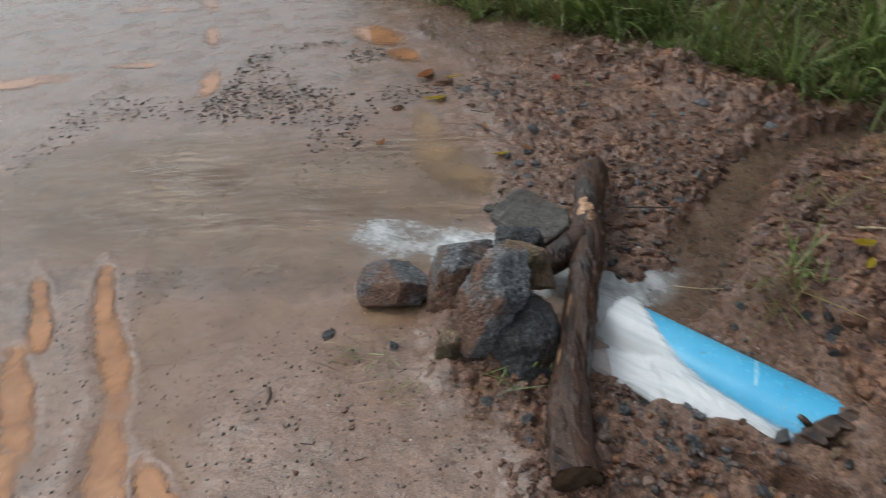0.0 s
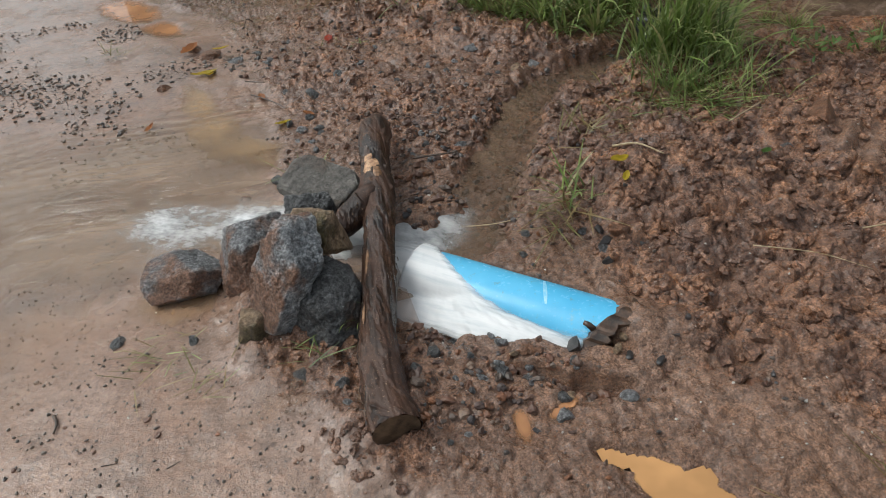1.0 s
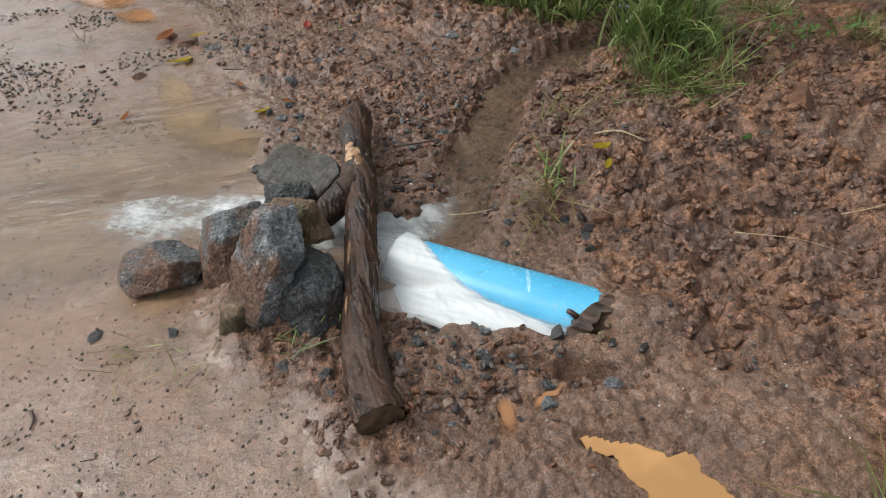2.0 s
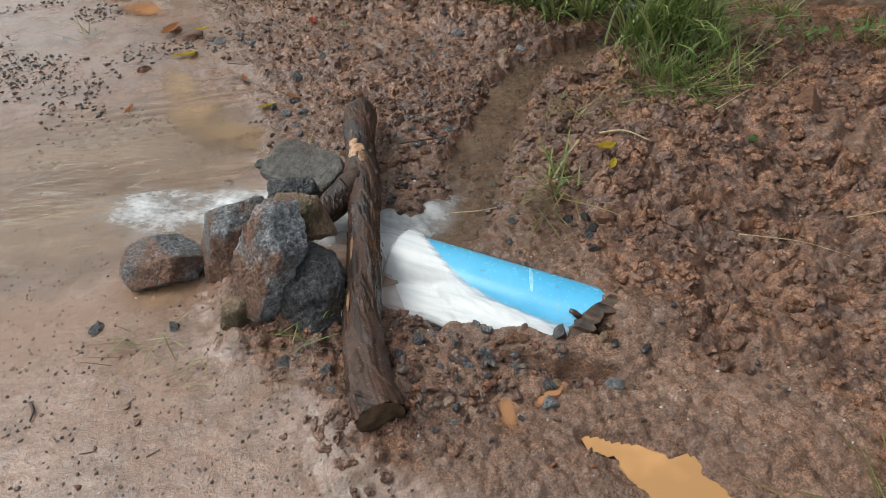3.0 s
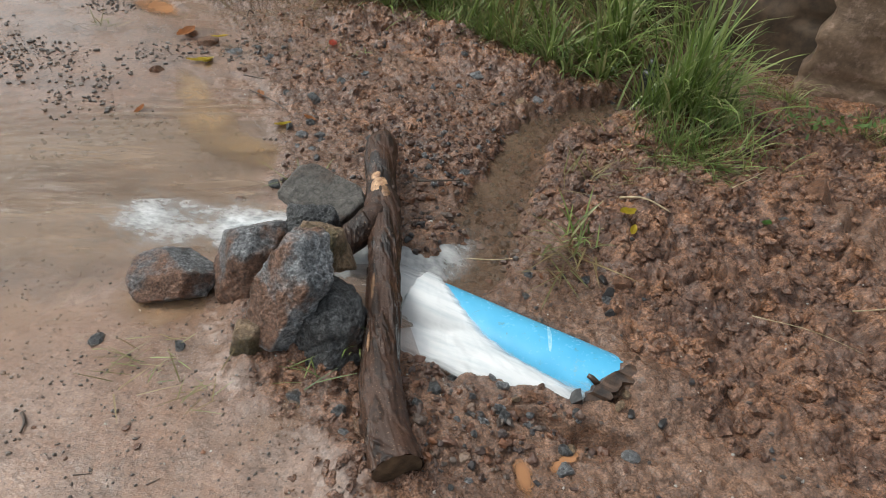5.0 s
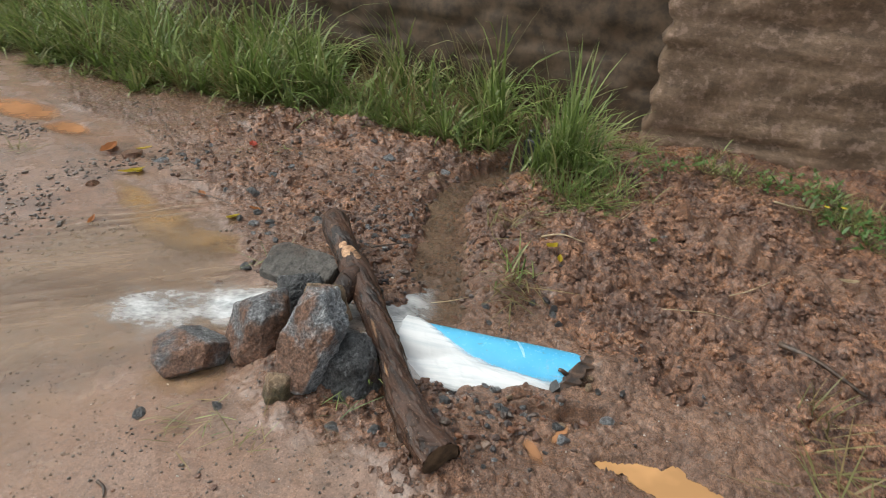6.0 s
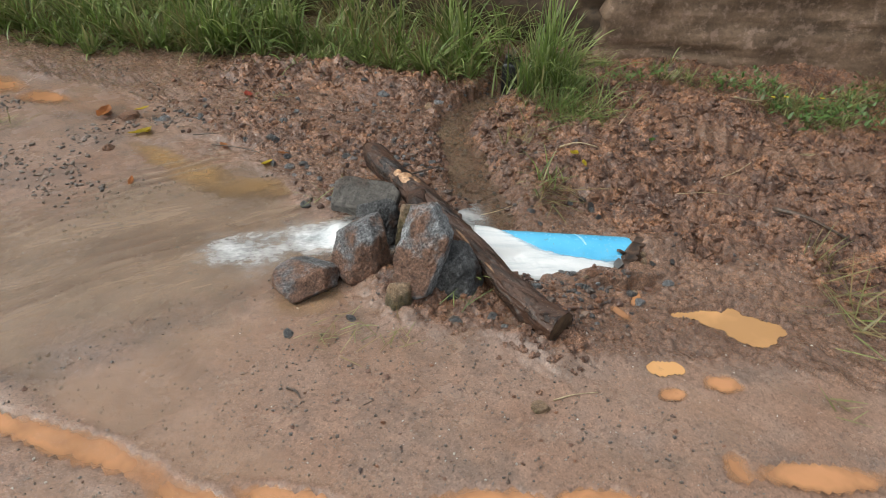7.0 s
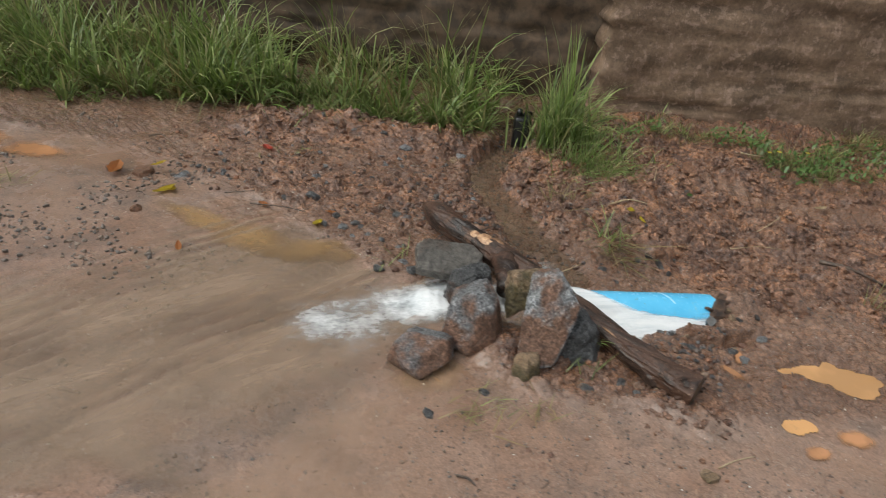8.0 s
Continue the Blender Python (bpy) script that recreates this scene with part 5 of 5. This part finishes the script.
# ---- grass ----
def verge(name, edge, count, depth, lengths, widths, material, label, seed, front=0.45, lean=(0.05, 0.6), droop=(0.3, 1.6), per=26, spread=0.06):
    """Tufts along an edge: blades fan out of each tuft, and tufts differ in height."""
    rng = np.random.default_rng(seed)
    pts = np.array(edge)
    seg = np.linalg.norm(np.diff(pts, axis=0), axis=1)
    tufts = max(1, count // per)
    pick = rng.choice(len(seg), tufts, p=seg / seg.sum())
    d = np.diff(pts, axis=0)[pick] / seg[pick][:, None]
    n = np.stack([-d[:, 1], d[:, 0]], 1)
    root = pts[pick] + d * (rng.random(tufts) * seg[pick])[:, None]
    back = rng.random(tufts) ** 1.4 * depth - 0.05 + 0.16 * vnoise(root[:, 0] * 2.5, root[:, 1] * 2.5, 7) + 0.08 * vnoise(root[:, 0] * 9, root[:, 1] * 9, 9)
    root = root + n * back[:, None]
    grow = np.clip(front + back / 0.5, front, 1) * (0.55 + 0.7 * rng.random(tufts)) * (0.75 + 0.35 * vnoise(root[:, 0] * 2.3, root[:, 1] * 2.3, seed + 1))
    which = rng.integers(0, tufts, count)
    turn = rng.uniform(0, 2 * math.pi, count)
    out = spread * rng.random(count)
    xy = root[which] + np.stack([np.cos(turn), np.sin(turn)], 1) * out[:, None]
    # most blades fall outward and towards the open road
    face = np.arctan2(-n[which, 1], -n[which, 0])
    heading = np.where(rng.random(count) < 0.4, face + rng.normal(0, 0.9, count), turn)
    base = np.stack([xy[:, 0], xy[:, 1], ground_z(xy[:, 0], xy[:, 1]) - 0.01], 1)
    tilt = lean[0] + (lean[1] - lean[0]) * np.clip(0.35 + out / spread * 0.4 + rng.normal(0, 0.25, count), 0, 1)
    ob = blades(name, base, rng.uniform(*lengths, count) * grow[which], rng.uniform(*widths, count), heading, tilt, rng.uniform(*droop, count), material)
    return tagged(ob, label, "grass", kind="stuff")


verge("grass", GRASS_EDGE, 8200, 1.5, (0.4, 1.0), (0.009, 0.025), GRASS, "long wet green grass along the verge", 1, 0.42, (0.0, 1.1), (0.2, 2.1))
verge("grass", GRASS_EDGE, 5000, 0.55, (0.12, 0.42), (0.006, 0.014), GRASS, "short tangled grass at the verge's edge", 5, 0.6, (0.3, 1.4), (0.2, 1.2))
verge("grass", GRASS_EDGE, 3200, 1.2, (0.25, 0.9), (0.005, 0.012), DRY, "dry straw-coloured stems among the verge grass", 2, lean=(0.1, 1.3), droop=(0.1, 1.0))
verge("grass", GRASS_EDGE_2, 3000, 0.5, (0.08, 0.26), (0.004, 0.009), GRASS, "short green grass at the foot of the wall", 3, 0.6, (0.2, 0.9))
verge("grass", GRASS_EDGE_2, 1900, 0.5, (0.1, 0.34), (0.004, 0.008), DRY, "pale dry stalks at the foot of the wall", 4, 0.6, (0.4, 1.2))


def clump(name, x, y, count, lengths, widths, material, label, seed, spread=0.05, lean=(0.1, 0.8), droop=(0.3, 1.4), toward=None, swing=6.3):
    rng = np.random.default_rng(seed)
    px, py = x + rng.normal(0, spread, count), y + rng.normal(0, spread, count)
    base = np.stack([px, py, ground_z(px, py) + (0.012 if lean[0] >= 0.7 else -0.008)], 1)
    if lean[0] >= 0.7:
        lean, droop = (lean[0], 1.45), (0.0, 0.15)
    turn = (0 if toward is None else radians(toward)) + rng.uniform(-swing / 2, swing / 2, count)
    ob = blades(name, base, rng.uniform(*lengths, count), rng.uniform(*widths, count), turn, rng.uniform(*lean, count), rng.uniform(*droop, count), material)
    return tagged(ob, label, "grass", kind="stuff")


clump("grass_tuft", 2.12, 2.76, 300, (0.25, 0.62), (0.008, 0.018), GRASS, "tall tuft of bright green grass on the channel bank", 11, 0.11, (0.0, 0.9), (0.4, 2.0))
clump("grass_tuft", 2.08, 2.74, 22, (0.5, 0.85), (0.014, 0.024), GRASS, "broad upright grass stems rising from the tuft", 12, 0.05, (0.0, 0.25), (0.1, 0.6))
clump("grass_tuft", 1.84, 2.3, 420, (0.08, 0.26), (0.004, 0.009), GRASS, "trampled green grass spilling over the mound", 13, 0.13, (0.5, 1.3), (0.2, 0.9), 235, 3.6)
clump("grass_tuft", 2.02, 2.5, 320, (0.1, 0.3), (0.005, 0.01), GRASS, "low green grass beside the tall tuft", 14, 0.14, (0.1, 1.0))
clump("grass_tuft", 1.93, 2.76, 70, (0.2, 0.42), (0.007, 0.015), GRASS, "clump of green grass at the channel's edge", 34, 0.045, (0.0, 0.7), (0.3, 1.4))
clump("grass_tuft", 1.0, 1.74, 40, (0.14, 0.34), (0.004, 0.009), DRY, "uprooted half-dry grass stalks on the mound", 15, 0.04, (0.7, 1.5), (0.0, 0.6), 215, 2.6)
clump("grass_tuft", 1.06, 1.8, 26, (0.1, 0.24), (0.006, 0.011), GRASS, "torn green blades on the mound", 16, 0.04, (0.4, 1.3))
clump("grass_tuft", 1.35, 2.25, 34, (0.07, 0.2), (0.004, 0.008), DRY, "dead grass pressed into the soil by the channel", 17, 0.1, (0.9, 1.5))
clump("grass_tuft", 0.2, 1.43, 16, (0.06, 0.13), (0.005, 0.009), GRASS, "small green sprig between stone and log", 18, 0.02, (0.1, 1.0))
clump("grass_tuft", 0.06, 1.37, 9, (0.08, 0.15), (0.003, 0.006), GRASS, "few loose green blades below the stones", 19, 0.03, (0.9, 1.5))
clump("grass_tuft", -0.38, 1.56, 26, (0.05, 0.14), (0.003, 0.006), DRY, "scrap of withered grass on the road", 20, 0.05, (1.0, 1.55), (0, 0.2))
clump("grass_tuft", -0.33, 1.5, 8, (0.04, 0.09), (0.003, 0.006), GRASS, "few green blades on the wet road", 21, 0.03, (0.9, 1.5))
clump("grass_tuft", -0.23, 1.39, 14, (0.04, 0.11), (0.003, 0.006), DRY, "matted bit of dead grass on the road", 22, 0.03, (1.0, 1.55), (0, 0.2))
clump("grass_tuft", -0.8, 4.36, 22, (0.06, 0.18), (0.005, 0.01), DRY, "dark clump of uprooted grass on the road", 23, 0.06, (0.9, 1.5))
clump("grass_tuft", 1.5, 0.63, 26, (0.08, 0.2), (0.004, 0.008), DRY, "withered grass upright on the churned mound", 35, 0.03, (0.2, 0.9), (0.2, 1.0))
clump("grass_tuft", 1.3, 0.47, 22, (0.1, 0.26), (0.005, 0.011), DRY, "flattened yellowing grass on the mound", 24, 0.06, (0.8, 1.5), (0, 0.5))
clump("grass_tuft", 1.12, 0.36, 24, (0.1, 0.26), (0.005, 0.011), DRY, "matted pale grass in the mud", 25, 0.08, (0.7, 1.5), (0, 0.5))
clump("grass_tuft", 1.1, 0.34, 10, (0.1, 0.24), (0.005, 0.012), GRASS, "green blades matted into the mud", 26, 0.08, (0.7, 1.5), (0, 0.5))
clump("grass_tuft", 0.64, 0.22, 7, (0.06, 0.12), (0.005, 0.01), DRY, "torn grass blades pressed into the mud", 27, 0.03, (1.2, 1.55), (0, 0.2))
clump("grass_tuft", 0.55, 3.75, 10, (0.08, 0.16), (0.004, 0.007), GRASS, "thin green blades on the dug mound", 28, 0.1, (0.3, 1.2))
clump("grass_tuft", 1.05, 4.15, 24, (0.1, 0.24), (0.004, 0.008), GRASS, "sparse grass growing through the dug soil", 29, 0.14, (0.3, 1.2))
clump("grass_tuft", 0.12, 2.42, 8, (0.1, 0.18), (0.004, 0.006), GRASS, "few blades trailing in the water", 30, 0.04, (0.8, 1.5))


def weeds(x0, x1, y0, y1, count, seed, label):
    """Low leafy weeds: many small pointed leaves on short stems."""
    rng = np.random.default_rng(seed)
    px, py = rng.uniform(x0, x1, count), rng.uniform(y0, y1, count)
    z = ground_z(px, py) + rng.uniform(0.01, 0.1, count)
    ob = blades("weeds", np.stack([px, py, z], 1), rng.uniform(0.025, 0.06, count), rng.uniform(0.012, 0.024, count), rng.uniform(0, 6.3, count),
                rng.uniform(0.5, 1.5, count), rng.uniform(0.0, 0.8, count), WEED, segs=4)
    return tagged(ob, label, "weeds", kind="stuff")


weeds(2.85, 3.35, 1.25, 2.0, 380, 31, "low green leafy weeds beside the wall")
weeds(3.2, 4.0, 0.95, 1.5, 350, 32, "grey-green leafy weeds along the wall foot")
weeds(2.5, 3.0, 2.35, 2.6, 90, 33, "green weeds behind the mound")
for i, (x, y) in enumerate([(3.08, 1.56), (2.98, 1.6), (3.3, 1.42)]):
    flower = tagged(new("flower"), "small yellow flower among the weeds", "flower", "yellow weed flowers")
    z = height(x, y)
    part("stem", tube([(x, y, z), (x, y, z + 0.06), (x + 0.004, y, z + 0.1)], [0.002] * 3, 6, i), GRASS, flower)
    bm = bmesh.new()
    for k in range(6):
        a = k * math.pi / 3
        o, c = Vector((x + 0.004, y, z + 0.1)), Vector((math.cos(a), math.sin(a), 0.25))
        side = Vector((-math.sin(a), math.cos(a), 0)) * 0.007
        bm.faces.new([bm.verts.new(o), bm.verts.new(o + c * 0.012 + side), bm.verts.new(o + c * 0.02), bm.verts.new(o + c * 0.012 - side)])
    part("petals", bm, YELLOW, flower)

# ---- leaves, twigs and straws ----
def leaf(x, y, length, width, turn, material, label, seed, lift=0.008, curl=0.25):
    rng = random.Random(seed)
    bm = bmesh.new()
    rows = []
    for i in range(9):
        t = i / 8
        w = width * 0.5 * math.sin(math.pi * min(1, 0.04 + 0.94 * t)) ** 0.8 * (1 + rng.uniform(-0.15, 0.15))
        z = curl * length * (t - 0.5) ** 2 * 1.6
        rows.append([bm.verts.new(((t - 0.5) * length, s * w, z + abs(s) * w * 0.35)) for s in (-1, 0, 1)])
    for a, b in zip(rows[:-1], rows[1:]):
        for k in (0, 1):
            bm.faces.new((a[k], a[k + 1], b[k + 1], b[k]))
    bmesh.ops.solidify(bm, geom=bm.faces[:], thickness=0.0008)
    me = bpy.data.meshes.new("leaf")
    bm.to_mesh(me)
    bm.free()
    me.materials.append(material)
    ob = new("leaf", me)
    ob.matrix_world = pose(x, y, height(x, y) + lift, rng.uniform(-15, 15), rng.uniform(-12, 12), turn)
    return tagged(ob, label, "leaf", "fallen leaves")


YL, OL = "fallen bright yellow leaf on the wet mud", "curled orange-brown leaf on the ground"
leaf(0.128, 2.96, 0.09, 0.05, 30, YELLOW, YL, 1)
leaf(-0.236, 3.78, 0.15, 0.045, 12, YELLOW, "crumpled yellow leaf on the wet mud", 2)
leaf(-0.2, 3.76, 0.1, 0.04, 60, YELLOW, YL, 3)
leaf(-0.128, 4.02, 0.1, 0.045, 10, YELLOW, YL, 4, 0.05)
leaf(1.235, 1.80, 0.09, 0.04, 20, YELLOW, "yellowing leaf on the mound", 5, 0.02)
leaf(1.22, 1.72, 0.06, 0.025, 50, YELLOW, "small yellowing leaf on the mound", 6, 0.02)
leaf(-0.5, 3.2, 0.08, 0.03, 60, ORANGE_LEAF, OL, 7)
leaf(0.484, 3.84, 0.1, 0.05, 80, RED_BIT, "bright red scrap lying on the soil", 8)
leaf(-0.31, 4.15, 0.13, 0.08, 40, ORANGE_LEAF, OL, 9, 0.03)
leaf(0.05, 3.3, 0.07, 0.035, 100, ORANGE_LEAF, OL, 10)
leaf(0.25, 3.0, 0.06, 0.04, 140, ORANGE_LEAF, OL, 11)
leaf(2.44, 1.12, 0.1, 0.035, -30, STRAW, "pale dry leaf on the churned soil", 12, 0.03)
leaf(1.75, 1.68, 0.05, 0.035, 30, WEED, "small green leaf on the mound", 13, 0.02)


def twig(pts, r, material, label, category="twig"):
    path = smooth_path([(x, y, height(x, y) + r + dz) for x, y, dz in pts], 5)
    n = len(path)
    bm = tube(path, [r * (1 - 0.55 * i / n) for i in range(n)], 8, int(pts[0][0] * 100), 0.15)
    me = bpy.data.meshes.new(category)
    bm.to_mesh(me)
    bm.free()
    me.materials.append(material)
    me.polygons.foreach_set("use_smooth", np.ones(len(me.polygons), bool))
    return tagged(new(category, me), label, category, "twigs and straws")


DT, PS = "thin dark twig lying on the mud", "pale dry straw on the soil"
twig([(1.7, 0.95, 0.03), (1.72, 0.8, 0.03), (1.75, 0.62, 0.02)], 0.012, TWIG, "bent brown stick on the churned soil")
twig([(1.28, 1.93, 0.02), (1.34, 1.86, 0.02), (1.4, 1.78, 0.02)], 0.005, STRAW, "flat pale splinter on the mound", "straw")
twig([(0.66, 1.9, 0.02), (0.8, 1.84, 0.02), (0.98, 1.76, 0.02)], 0.0025, STRAW, "long straw lying across the stream", "straw")
twig([(1.45, 1.32, 0.02), (1.6, 1.22, 0.03), (1.72, 1.12, 0.02)], 0.002, STRAW, PS, "straw")
twig([(1.75, 1.9, 0.02), (1.95, 1.98, 0.05), (2.05, 2.08, 0.02)], 0.0022, STRAW, PS, "straw")
twig([(1.85, 1.3, 0.01), (1.95, 1.27, 0.03), (2.02, 1.24, 0.02)], 0.003, STRAW, PS, "straw")
twig([(2.65, 1.7, 0.02), (2.75, 1.66, 0.05), (2.86, 1.6, 0.02)], 0.006, STRAW, PS, "straw")
twig([(-0.645, 1.415, 0.0), (-0.632, 1.38, 0.003), (-0.636, 1.35, 0.0)], 0.005, TWIG, "short black twig on the road", "twig")
twig([(-0.34, 1.14, 0), (-0.31, 1.15, 0.001)], 0.0016, TWIG, DT)
twig([(-0.5, 1.2, 0), (-0.46, 1.195, 0.001)], 0.0014, TWIG, DT)
twig([(0.0, 3.35, 0.01), (0.1, 3.2, 0.02), (0.16, 3.1, 0.01)], 0.004, TWIG, DT)
twig([(-0.02, 3.55, 0.01), (0.08, 3.42, 0.02)], 0.004, TWIG, DT)
twig([(0.08, 4.5, 0.01), (0.05, 4.3, 0.08), (0.03, 4.15, 0.1)], 0.005, TWIG, "dark bare twig sticking out of the soil")
twig([(0.17, 1.14, 0.01), (0.24, 1.1, 0.03)], 0.003, STRAW, "pale splinter beside the log", "straw")
twig([(0.6, 2.32, 0.03), (0.78, 2.3, 0.03)], 0.005, TWIG, DT)
twig([(-1.25, 2.55, 0.0), (-1.35, 2.75, 0.004), (-1.55, 2.95, 0.0)], 0.006, TWIG, "dark root caught in the road's gravel")
twig([(-0.02, 0.83, 0.0), (0.05, 0.8, 0.003), (0.12, 0.76, 0.0)], 0.0025, STRAW, "yellowish grass stem on the road", "straw")

# ---- black canister at the head of the channel ----
can = tagged(new("canister"), "black plastic canister standing in the grass by the channel", "canister")
cx, cy = 2.1, 3.06
cz = height(cx, cy) - 0.01
bm = bmesh.new()
bmesh.ops.create_cube(bm, size=1, matrix=Matrix.Translation((cx, cy, cz + 0.12)) @ Matrix.Rotation(0.6, 4, "Z") @ Matrix.Diagonal((0.15, 0.12, 0.24, 1)))
bmesh.ops.bevel(bm, geom=bm.edges[:], offset=0.025, segments=4, affect="EDGES", profile=0.5)
part("body", bm, BLACK, can)
part("neck", tube([(cx - 0.02, cy + 0.02, cz + 0.235), (cx - 0.02, cy + 0.02, cz + 0.26), (cx - 0.02, cy + 0.02, cz + 0.285)], [0.022, 0.022, 0.019], 16, 3, 0.0), BLACK, can)
part("handle", tube([(cx + 0.0, cy, cz + 0.235), (cx + 0.015, cy - 0.01, cz + 0.262), (cx + 0.045, cy - 0.03, cz + 0.262), (cx + 0.055, cy - 0.04, cz + 0.235)], [0.009] * 4, 10, 3, 0.0), BLACK, can)
